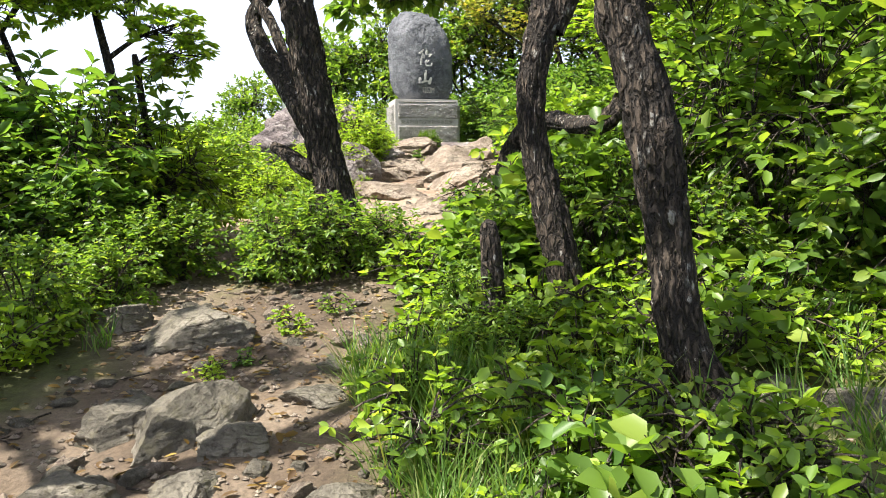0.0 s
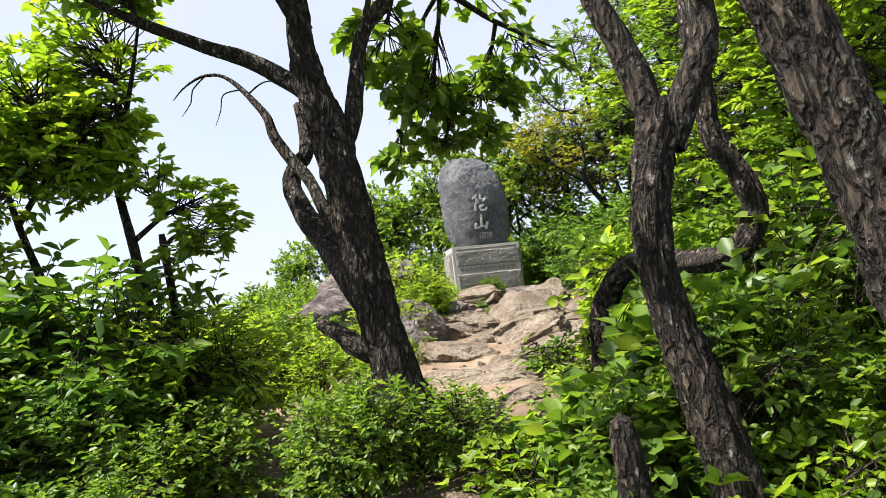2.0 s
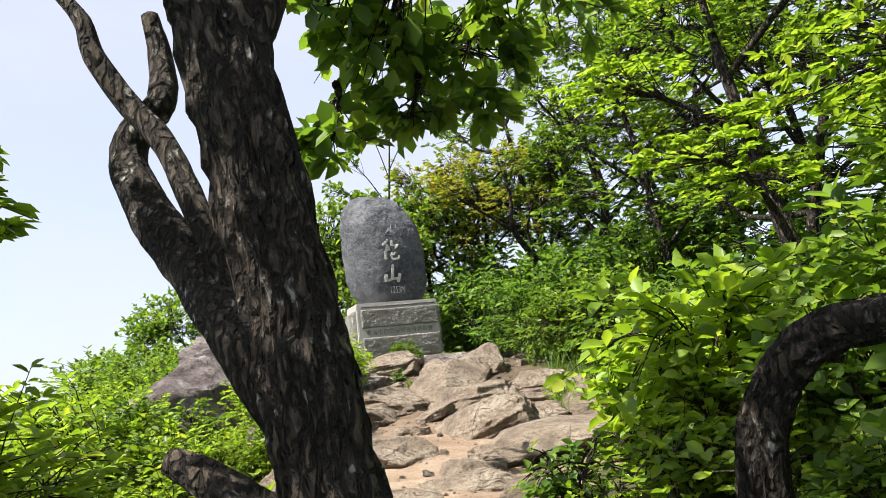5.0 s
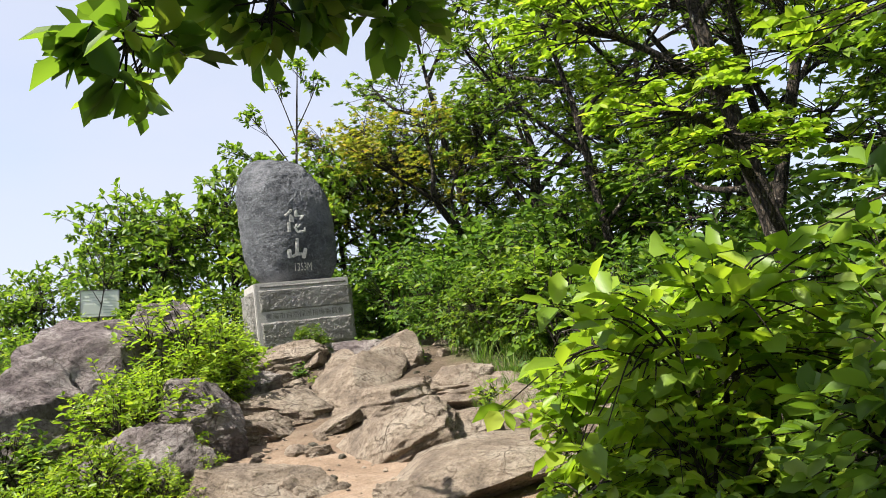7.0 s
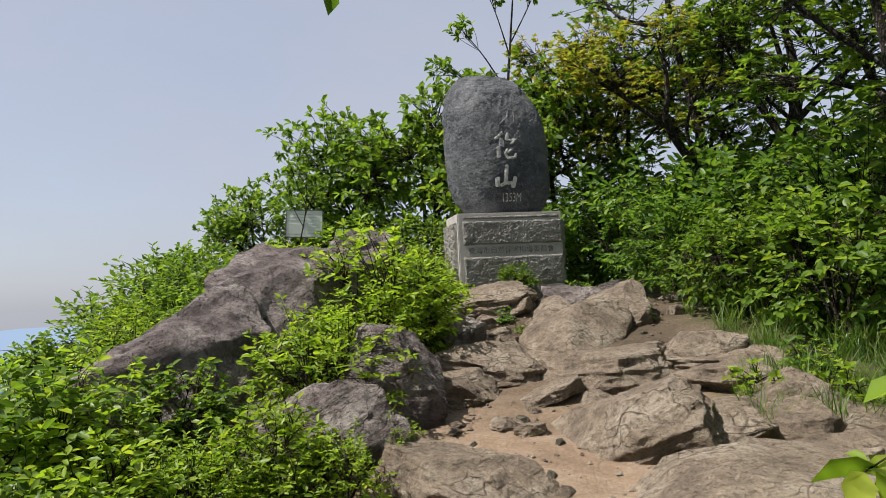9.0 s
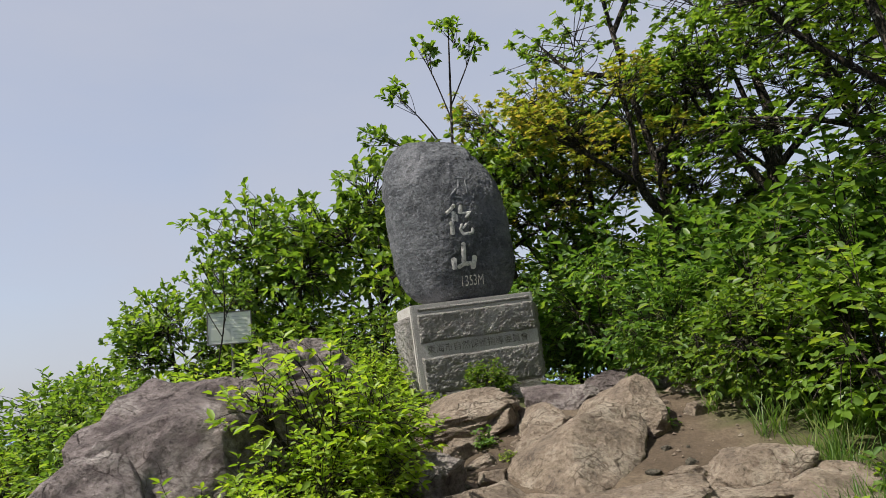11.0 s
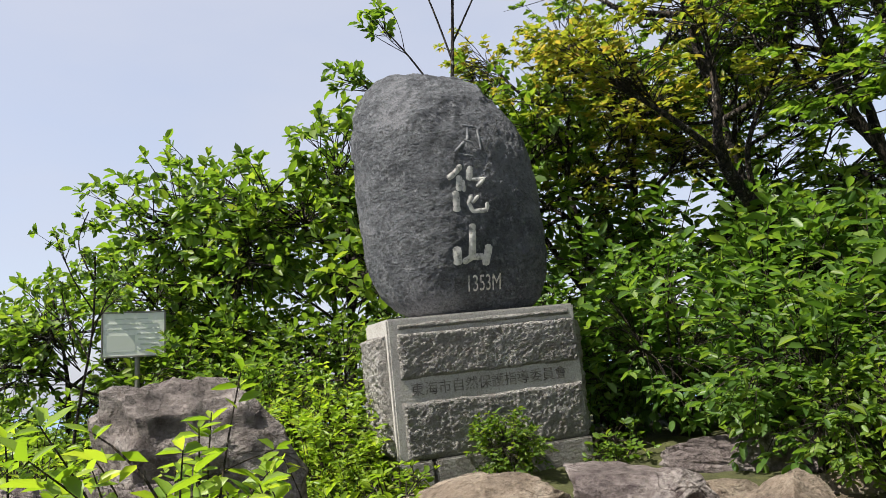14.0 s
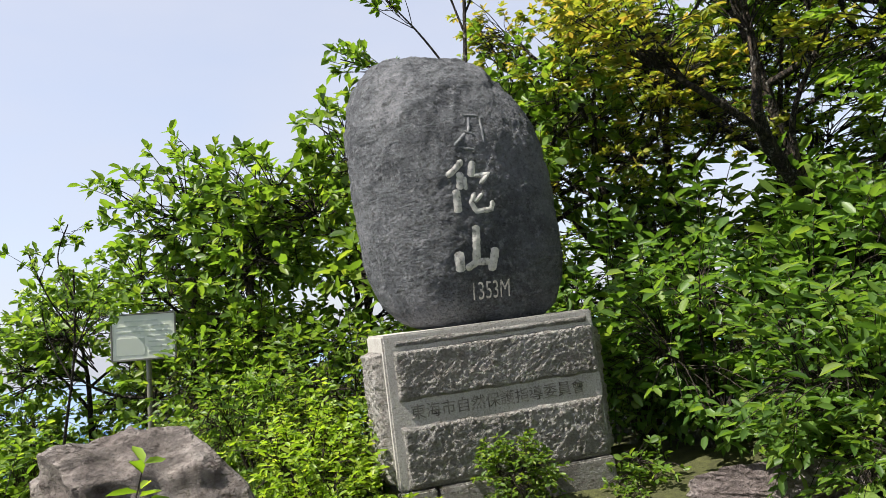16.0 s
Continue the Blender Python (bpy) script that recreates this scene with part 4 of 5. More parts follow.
# ---- boulders and slabs ----
PALE, DARK = "pale tan weathered rock slab bedded in the summit soil", "dark grey-brown weathered boulder beside the path"
BED = "rocks of the summit outcrop"
for name, x, y, up, size, turn, seed, mat, label, sharp in (
    ("boulder", -2.66, 11.62, 0.14, (1.3, 1.75, 1.25), (21, 0, -30), 5, M_ROCK_DARK, "large grey-brown lichen-spotted boulder among shrubs", 0.66),
    ("boulder", -2.22, 12.75, 0.34, (1.15, 2.2, 1.25), (20, 4, -30), 15, M_ROCK_DARK, "sloping cracked upper boulder among bright shrubs", 0.62),
    ("boulder", -1.86, 14.4, 0.36, (0.9, 0.85, 1.1), (8, -2, 20), 16, M_ROCK_GREY, "broad pinkish-grey boulder with lichen before the monument", 0.62),
    ("boulder", -1.27, 11.62, 0.24, (0.66, 0.62, 0.80), (0, 6, 20), 8, M_ROCK_DARK, DARK, 0.62),
    ("rock", -1.60, 10.75, 0.14, (1.0, 0.6, 0.62), (6, -28, 15), 22, M_ROCK_DARK, "pointed grey slab leaning beside the path", 0.45),
    ("rock", -0.97, 13.1, 0.12, (0.63, 0.50, 0.46), (0, -8, 10), 31, M_ROCK_DARK, DARK, 0.55),
    ("rock", -0.62, 14.35, 0.10, (1.04, 0.62, 0.34), (0, -6, 0), 32, M_ROCK, PALE, 0.5),
    ("rock", -0.58, 12.6, 0.08, (0.95, 0.75, 0.34), (4, 3, -8), 33, M_ROCK, PALE, 0.48),
    ("rock", -0.80, 12.1, 0.05, (0.51, 0.40, 0.25), (0, 0, 10), 34, M_ROCK, PALE, 0.5),
    ("rock", 0.16, 13.35, 0.02, (0.9, 1.25, 0.54), (14, 8, -14), 35, M_ROCK, "pale fin of bare rock rising before the monument", 0.42),
    ("rock", 0.72, 13.95, 0.08, (0.5, 0.7, 0.6), (8, 26, 30), 36, M_ROCK, "pointed pale rock with grass in its cleft", 0.42),
    ("rock", 0.74, 12.8, 0.04, (0.23, 0.19, 0.15), (0, 0, 20), 37, M_ROCK, "small rounded pale stone on the outcrop", 0.7),
    ("rock", 0.40, 12.4, 0.02, (1.16, 0.88, 0.39), (6, 0, -10), 38, M_ROCK, PALE, 0.45),
    ("rock", 1.12, 12.7, 0.05, (0.61, 0.50, 0.32), (0, 8, 20), 39, M_ROCK, PALE, 0.5),
    ("rock", 1.25, 12.2, 0.02, (1.28, 0.88, 0.32), (3, 2, 6), 40, M_ROCK, PALE, 0.45),
    ("rock", -0.12, 11.95, 0.06, (0.51, 0.28, 0.11), (0, -12, 12), 41, M_ROCK, "thin tilted flake of pale rock", 0.5),
    ("rock", 0.18, 11.15, 0.08, (1.00, 0.78, 0.53), (10, -22, -18), 42, M_ROCK, "triangular pale slab tilted beside the path", 0.36),
    ("rock", 0.76, 11.15, 0.05, (0.61, 0.50, 0.32), (0, 4, 8), 43, M_ROCK, PALE, 0.45),
    ("rock", 1.32, 11.55, 0.06, (0.83, 0.62, 0.39), (0, -6, 14), 44, M_ROCK, PALE, 0.45),
    ("rock", 0.62, 10.15, 0.0, (1.65, 1.06, 0.41), (3, -6, 10), 45, M_ROCK, "broad flat pale slab worn by feet", 0.5),
    ("rock", -0.70, 10.45, 0.02, (1.04, 0.75, 0.32), (4, 6, -15), 46, M_ROCK, PALE, 0.42),
    ("rock", -0.33, 11.3, 0.02, (0.23, 0.18, 0.09), (0, 0, 30), 47, M_ROCK, "loose flat stone on the trodden soil", 0.55),
    ("rock", -1.36, 14.1, 0.06, (0.44, 0.38, 0.29), (0, 0, 10), 48, M_ROCK, PALE, 0.5),
    ("rock", -1.02, 14.6, 0.02, (0.61, 0.50, 0.23), (0, 0, 40), 49, M_ROCK, PALE, 0.5),
    ("rock", 0.35, 14.75, 0.03, (0.67, 0.50, 0.34), (0, 5, 5), 50, M_ROCK_DARK, "grey stone at the foot of the pedestal", 0.5),
    ("rock", 1.15, 15.2, 0.06, (0.98, 0.31, 0.23), (0, 4, -8), 51, M_ROCK_DARK, "long dark grey stone under the bushes", 0.5),
    ("rock", 0.75, 14.7, 0.0, (0.49, 0.38, 0.18), (0, 0, 12), 52, M_ROCK, PALE, 0.5),
    ("rock", -1.4, 8.35, 0.0, (0.6, 0.42, 0.26), (0, -6, 20), 81, M_ROCK, PALE, 0.5),
    ("rock", -1.7, 8.85, 0.02, (0.5, 0.4, 0.3), (0, 6, -10), 82, M_ROCK, PALE, 0.5),
    ("rock", -0.95, 8.05, -0.02, (0.7, 0.45, 0.2), (4, 0, 15), 83, M_ROCK, PALE, 0.5),
    ("rock", -0.25, 8.35, -0.02, (0.9, 0.6, 0.2), (5, -3, -12), 84, M_ROCK, PALE, 0.5),
    ("rock", 0.35, 8.75, -0.01, (0.8, 0.55, 0.24), (4, 5, 25), 85, M_ROCK, PALE, 0.5),
    ("rock", -0.75, 8.95, -0.01, (0.75, 0.5, 0.2), (3, -4, 5), 86, M_ROCK, PALE, 0.5),
    ("rock", 0.1, 7.6, -0.03, (0.5, 0.35, 0.15), (0, 0, 30), 87, M_ROCK, PALE, 0.5),
    ("rock", -0.1, 9.3, -0.02, (0.7, 0.5, 0.22), (0, 4, 0), 53, M_ROCK, PALE, 0.5),
    ("rock", -1.45, 9.7, 0.04, (0.5, 0.4, 0.3), (0, -8, 30), 54, M_ROCK, PALE, 0.5),
    ("rock", -1.9, 9.9, 0.06, (0.42, 0.35, 0.34), (0, 0, 50), 55, M_ROCK, PALE, 0.5),
    ("rock", -0.90, 3.40, 0.03, (0.52, 0.28, 0.30), (0, -16, 62), 61, M_ROCK_PATH, "olive-grey angular slab jutting from the path", 0.4),
    ("rock", -1.2, 3.45, 0.02, (0.34, 0.28, 0.26), (0, -12, 70), 62, M_ROCK_PATH, "olive-grey angular rock jutting from the path", 0.42),
    ("rock", -1.18, 2.95, 0.0, (0.36, 0.3, 0.18), (0, 0, 20), 63, M_ROCK_PATH, "olive-grey half-buried rock in the path", 0.5),
    ("rock", -1.3, 4.5, 0.03, (0.66, 0.36, 0.28), (0, -10, 12), 64, M_ROCK_PATH, "olive-grey rock ledge across the path", 0.45),
    ("rock", -1.75, 4.65, 0.03, (0.32, 0.24, 0.2), (0, 0, 0), 65, M_ROCK_PATH, "olive-grey half-buried rock in the path", 0.5),
    ("rock", -0.68, 3.3, 0.0, (0.30, 0.22, 0.16), (0, 6, 20), 66, M_ROCK_PATH, "tan-grey half-buried stone in the path", 0.5),
    ("rock", -0.45, 3.75, -0.01, (0.36, 0.24, 0.12), (0, 4, 8), 67, M_ROCK_PATH, "tan-grey half-buried stone in the path", 0.5),
    ("rock", -0.4, 4.1, 0.0, (0.30, 0.16, 0.1), (0, -4, 0), 68, M_ROCK_PATH, "tan-grey half-buried stone in the path", 0.5),
    ("rock", -0.2, 2.95, 0.0, (0.32, 0.2, 0.14), (0, 0, 14), 69, M_ROCK_PATH, "tan-grey half-buried stone in the path", 0.5),
    ("rock", -0.76, 3.0, 0.0, (0.26, 0.2, 0.12), (0, 0, 40), 70, M_ROCK_PATH, "tan-grey half-buried stone in the path", 0.5),
    ("rock", 1.45, 2.62, -0.02, (0.5, 0.4, 0.18), (0, 4, 0), 71, M_ROCK_PATH, "flat grey stone step on the bank", 0.55),
    ("rock", 1.5, 3.3, 0.02, (0.24, 0.2, 0.15), (0, 10, 10), 72, M_ROCK_PATH, "olive-grey rock at the foot of a tree", 0.5),
    ("rock", 1.72, 3.15, 0.02, (0.4, 0.26, 0.18), (0, -4, 0), 73, M_ROCK_PATH, "tan-grey stone step on the bank", 0.5),
):
    rock(name, (x, y, height(x, y) + up), size, turn, seed, mat, label, sharp, 13, 5 if max(size) > 0.9 else 4, BED if mat is M_ROCK and y > 8 else "")


chips = np.random.default_rng(77)
for k in range(34):
    x, y = chips.uniform(-1.05, 1.9), chips.uniform(9.6, 14.9)
    if -0.9 < x < 0.05 and 10.4 < y < 12.0 and k % 3:
        continue
    w = chips.uniform(0.3, 0.75)
    rock("rock", (x, y, height(x, y) + 0.0), (w, w * chips.uniform(0.55, 0.9), w * chips.uniform(0.3, 0.5)), (chips.uniform(-9, 9), chips.uniform(-12, 12), chips.uniform(0, 360)), 300 + k, M_ROCK, PALE, 0.42, 12, 3, BED)


for k in range(46):
    x, y = chips.uniform(-0.95, 1.7), chips.uniform(9.8, 14.8)
    w = chips.uniform(0.1, 0.27)
    rock("rock", (x, y, height(x, y) + 0.02), (w, w * chips.uniform(0.6, 0.9), w * chips.uniform(0.3, 0.55)), (chips.uniform(-14, 14), chips.uniform(-14, 14), chips.uniform(0, 360)), 400 + k, M_ROCK, "small broken piece of pale rock on the outcrop", 0.4, 10, 2, BED)


# ---- information board ----
def build_board():
    root = new("information_board")
    root.matrix_world = pose(-3.62, 18.05, height(-3.62, 18.05), 0, 3, 14)
    metal, nt, b = material("grey_metal_post", 0.5)
    b.inputs["Base Color"].default_value = (0.22, 0.21, 0.18, 1)
    b.inputs["Metallic"].default_value = 0.4
    face, nt, b = material("faded_cream_print", 0.55)
    nt.links.new(ramp(nt, noise_node(nt, 6, 4), [(0.3, (0.64, 0.66, 0.57)), (0.7, (0.77, 0.78, 0.70))]), b.inputs["Base Color"])
    ink, nt, b = material("grey_green_ink", 0.6)
    b.inputs["Base Color"].default_value = (0.52, 0.55, 0.48, 1)
    base = 3.76 - height(-3.62, 18.05)
    v, f = tube([(0.03, 0.03, -0.2), (0.03, 0.03, base + 0.1)], [0.025, 0.025], 12)
    mesh_object("post", v, f, metal, root)
    bevelled("panel", (0.56, 0.02, 0.42), (0, 0, base), face, root, 0.004)
    for at, size in (((0, -0.004, base + 0.215), (0.58, 0.03, 0.014)), ((0, -0.004, base - 0.215), (0.58, 0.03, 0.014)), ((-0.287, -0.004, base), (0.014, 0.03, 0.416)), ((0.287, -0.004, base), (0.014, 0.03, 0.416))):
        bevelled("frame_bar", size, at, metal, root, 0.003)
    for z, x, w in ((0.15, -0.02, 0.3), (0.10, -0.1, 0.28), (0.10, 0.14, 0.16), (0.05, -0.1, 0.3), (0.05, 0.15, 0.18), (-0.0, 0.13, 0.2), (-0.05, 0.14, 0.2), (-0.1, 0.14, 0.16), (-0.15, 0.14, 0.2)):
        bevelled("text_line", (w, 0.003, 0.012), (x, -0.012, base + z), ink, root, 0.0008)
    bevelled("picture_field", (0.26, 0.004, 0.16), (-0.12, -0.011, base - 0.09), ink, root, 0.001, "faded picture field")
    return tagged(root, "cream information board on a thin post behind shrubs", "sign")


build_board()

# ---- far hills ----
def ridge(name, radius, top, rough, seed, colour, label):
    verts, faces, n = [], [], 240
    for k in range(n):
        a = 2 * math.pi * k / n
        q = Vector((math.cos(a) * 2.2 + seed, math.sin(a) * 2.2, seed))
        h = top + rough * (noise.noise(q) + 0.5 * noise.noise(q * 2.7) + 0.25 * noise.noise(q * 6))
        verts += [(math.cos(a) * radius, math.sin(a) * radius, -700), (math.cos(a) * radius, math.sin(a) * radius, h)]
    for k in range(n):
        a, b = 2 * k, 2 * ((k + 1) % n)
        faces.append((a, b, b + 1, a + 1))
    # Each ridge glows by itself: the emission colour stands in for distance haze.
    m, nt, b = material(name + "_painted_haze", 1.0)
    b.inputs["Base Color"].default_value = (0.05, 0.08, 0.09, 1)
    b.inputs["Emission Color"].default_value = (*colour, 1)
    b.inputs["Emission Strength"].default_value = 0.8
    return tagged(mesh_object(name, verts, faces, m), label, "hills", kind="structure")


ridge("backdrop", 4200, -75, 45, 3, (0.36, 0.47, 0.66), "far mountain ridges glowing pale blue in place of haze")
ridge("backdrop", 2300, -190, 60, 8, (0.14, 0.26, 0.44), "mountain ridge far below glowing blue in place of haze")
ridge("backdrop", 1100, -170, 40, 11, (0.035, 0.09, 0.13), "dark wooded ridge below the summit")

# ---- shrubs and plants ----
BRIGHT = [shrub("shrub", k, r, h, 200, 0.085, 8, M_LEAF_BRIGHT, "bright yellow-green leafy shrub in full sun", narrow=w) for k, r, h, w in ((1, 0.75, 1.15, 0.48), (11, 0.85, 1.3, 0.42), (12, 0.7, 0.9, 0.5))]
GREEN = [shrub("shrub", k, r, h, 200, 0.1, 8, M_LEAF, "fresh green leafy shrub beside the path", narrow=w) for k, r, h, w in ((2, 0.9, 1.4, 0.5), (21, 0.8, 1.2, 0.55))]
DEEP = [shrub("shrub", k, r, h, 190, 0.11, 8, M_LEAF_DEEP, "dense dark green leafy shrub", narrow=w) for k, r, h, w in ((3, 0.95, 1.5, 0.5), (31, 0.9, 1.25, 0.42))]
HERB = [shrub("low_plant", k, 0.26, 0.28, 26, s, 6, m, "low leafy plant with broad green leaves", "plant", 0.6, 0.3) for k, s, m in ((4, 0.06, M_LEAF), (41, 0.05, M_LEAF_BRIGHT), (42, 0.07, M_LEAF_DEEP), (43, 0.045, M_LEAF), (45, 0.055, M_LEAF_BRIGHT))]
VINE = shrub("broadleaf_plant", 44, 0.32, 0.45, 16, 0.10, 4, M_LEAF, "plant with large rounded green leaves", "plant", 0.85, 0.4)
BROAD = [shrub("shrub", k, r, h, 130, 0.12, 7, M_LEAF_BRIGHT, "lush yellow-green shrub with broad pointed leaves", narrow=0.6) for k, r, h in ((13, 0.8, 1.2), (14, 0.7, 1.05))]
BIGLEAF = shrub("broadleaf_plant", 46, 0.42, 0.95, 46, 0.15, 4, M_LEAF, "tall plant with large soft oval leaves", "plant", 0.72, 0.45)
OAK = [wild_tree("oak_tree", k, h, s, 3, 0.115, 7, M_LEAF, "small green oak tree on the summit ridge", b) for k, h, s, b in ((51, 3.2, 1.5, 0.32), (52, 2.8, 1.6, 0.3), (53, 3.6, 1.5, 0.35))]
MAPLE = [wild_tree("maple_tree", k, h, s, 3, 0.105, 5, m, "slender maple tree with layered green leaves", b, 0.55) for k, h, s, b, m in ((61, 4.6, 1.8, 0.3, M_LEAF), (62, 5.2, 2.0, 0.32, M_LEAF), (63, 4.2, 1.7, 0.3, M_LEAF_BRIGHT))]
AUTUMN = wild_tree("maple_tree", 64, 4.4, 1.4, 3, 0.10, 4, M_LEAF_BROWN, "maple tree with leaves turning yellow-brown", 0.5, 0.5)
SAPLING = wild_tree("sapling", 65, 3.9, 0.75, 1, 0.11, 7, M_LEAF, "thin sapling with sparse green leaves", 0.55, stout=0.45, twig=10)


def settle(ob, x, y, size=1.0, turn=0.0):
    ob.matrix_world = pose(x, y, height(x, y) - 0.03, 0, 0, turn)
    ob.scale = (size, size, size)


rng = np.random.default_rng(4)
used = set()


def grow(kinds, spots, lo=0.85, hi=1.15):
    """Plants of these kinds at the spots (x, y, size); the first of a kind goes down itself, the rest are copies."""
    for x, y, size in spots:
        kind = kinds[int(rng.integers(0, len(kinds)))]
        s, turn = size * rng.uniform(lo, hi), rng.uniform(0, 360)
        if kind.name in used:
            planted(kind, x, y, s, turn)
        else:
            used.add(kind.name)
            settle(kind, x, y, s, turn)


# thicket beside the start of the path
grow(GREEN, [(-2.65, 5.9, 0.8), (-3.2, 6.0, 1.0), (-3.7, 5.7, 1.0)])
grow(BRIGHT, [(-2.42, 6.5, 0.9), (-2.3, 7.0, 0.8), (-2.75, 6.85, 1.1)])
grow(DEEP, [(-2.75, 6.2, 1.0), (-3.3, 6.6, 1.15), (-3.9, 6.2, 1.2), (-3.3, 5.5, 0.9), (-4.4, 7.2, 1.3), (-2.45, 5.6, 0.6), (-4.6, 5.6, 1.2), (-3.9, 4.9, 0.8), (-5.4, 6.6, 1.4)])
# sunny slope past the leaning oak
grow(BRIGHT, [(-2.6, 8.6, 0.9), (-3.1, 9.4, 1.0), (-2.3, 9.6, 0.7), (-3.6, 10.4, 0.55), (-1.75, 8.0, 0.5), (-2.9, 10.3, 0.8), (-2.05, 10.15, 0.42), (-2.45, 10.1, 0.5), (-1.72, 10.25, 0.48), (-1.62, 11.3, 0.6), (-1.95, 9.85, 0.42), (-2.35, 9.75, 0.5), (-1.55, 10.1, 0.42), (-2.85, 9.6, 0.6), (-3.9, 9.0, 0.7), (-1.75, 11.75, 0.7), (-1.55, 12.3, 0.6), (-2.3, 13.1, 0.75), (-1.55, 12.0, 0.5), (-1.3, 10.2, 0.32), (-1.15, 10.75, 0.3), (-1.35, 15.45, 0.62), (-1.5, 15.8, 0.75), (-1.25, 15.15, 0.4), (-2.6, 14.1, 0.6), (-1.9, 12.7, 0.5), (-3.6, 11.6, 0.5), (-4.2, 11.0, 0.5), (-3.6, 12.6, 0.6), (-2.6, 10.6, 0.42), (-2.95, 10.5, 0.45)])
grow(GREEN, [(-2.2, 9.0, 0.6), (-2.7, 9.9, 0.7), (-3.4, 8.3, 0.9), (-4.4, 10.0, 0.55), (-2.4, 10.9, 0.55), (-3.2, 13.4, 0.6), (-4.4, 12.6, 0.6), (-3.9, 14.2, 0.6)])
# round the foot of the oak and on the bank
grow(GREEN, [(-1.95, 4.95, 0.45), (-2.05, 5.4, 0.55), (-1.8, 5.75, 0.45), (-2.2, 4.4, 0.45), (-0.95, 5.5, 0.4), (0.28, 4.0, 0.26), (0.5, 3.95, 0.28), (0.3, 4.35, 0.34), (-0.75, 5.65, 0.42), (-0.3, 5.75, 0.40), (-1.1, 5.85, 0.38), (-0.45, 6.55, 0.3), (1.6, 4.6, 0.6), (1.1, 5.0, 0.55), (0.55, 4.9, 0.5), (0.35, 5.5, 0.45), (1.5, 6.4, 0.8)])
grow(BROAD, [(1.45, 8.7, 1.1), (1.2, 8.2, 0.8), (1.95, 8.3, 1.05), (1.9, 9.1, 1.0), (1.15, 9.05, 0.75), (2.5, 8.8, 1.1)])
grow(GREEN, [(0.95, 6.3, 0.55), (1.5, 7.2, 0.85), (2.0, 6.4, 1.0), (2.3, 5.2, 1.1), (2.6, 4.2, 1.1), (3.0, 5.8, 1.4), (3.3, 4.6, 1.4), (2.2, 7.6, 1.0), (3.0, 7.4, 1.4), (3.9, 5.6, 1.5), (3.0, 3.4, 1.0), (3.8, 3.6, 1.3), (4.2, 7.6, 1.5)])
# round the monument
grow([BIGLEAF], [(0.34, 5.05, 0.7), (0.52, 4.8, 0.62), (0.95, 5.2, 0.95), (0.75, 5.65, 0.8), (0.55, 4.75, 0.5)])
grow(GREEN, [(1.8, 13.8, 0.75), (2.15, 13.9, 1.0), (2.4, 13.1, 0.9), (1.5, 14.4, 0.6)])
grow(DEEP, [(1.0, 18.0, 1.4), (2.0, 18.0, 1.5), (3.0, 17.6, 1.5), (3.8, 18.4, 1.6), (4.8, 16.4, 1.6), (4.6, 13.6, 1.6), (4.4, 11.6, 1.5), (1.15, 16.3, 0.9), (1.7, 15.7, 0.95), (0.8, 16.9, 0.9), (2.1, 16.4, 1.1), (1.45, 14.9, 0.75), (2.6, 15.2, 1.1), (3.2, 14.2, 1.2), (2.9, 16.6, 1.3), (3.6, 12.6, 1.1), (4.0, 15.6, 1.4), (0.2, 17.4, 0.9), (2.9, 11.9, 0.8), (3.3, 10.6, 1.1), (2.7, 10.2, 0.9), (4.2, 9.4, 1.4)])
grow(GREEN, [(-0.27, 15.5, 0.33), (-2.1, 16.6, 0.75), (-2.75, 17.3, 0.6), (-3.3, 16.5, 0.42), (-4.3, 17.0, 0.8), (-4.7, 16.4, 0.9), (-1.5, 17.2, 0.9), (-0.8, 17.6, 1.0), (-3.0, 15.6, 0.35), (-4.2, 15.6, 0.8), (-5.2, 15.4, 0.75), (-3.5, 15.0, 0.6), (-2.7, 18.0, 0.9), (-4.7, 17.9, 0.75), (-5.4, 17.4, 1.1)])
grow(BRIGHT, [(-2.3, 15.9, 0.4), (-1.9, 14.9, 0.25), (-4.9, 15.2, 0.7), (-1.75, 16.4, 0.7), (-5.6, 14.4, 0.6), (-1.35, 13.2, 0.7), (-1.55, 13.05, 0.75), (-1.6, 13.5, 0.6), (-1.2, 12.9, 0.4), (-1.15, 13.35, 0.45)])
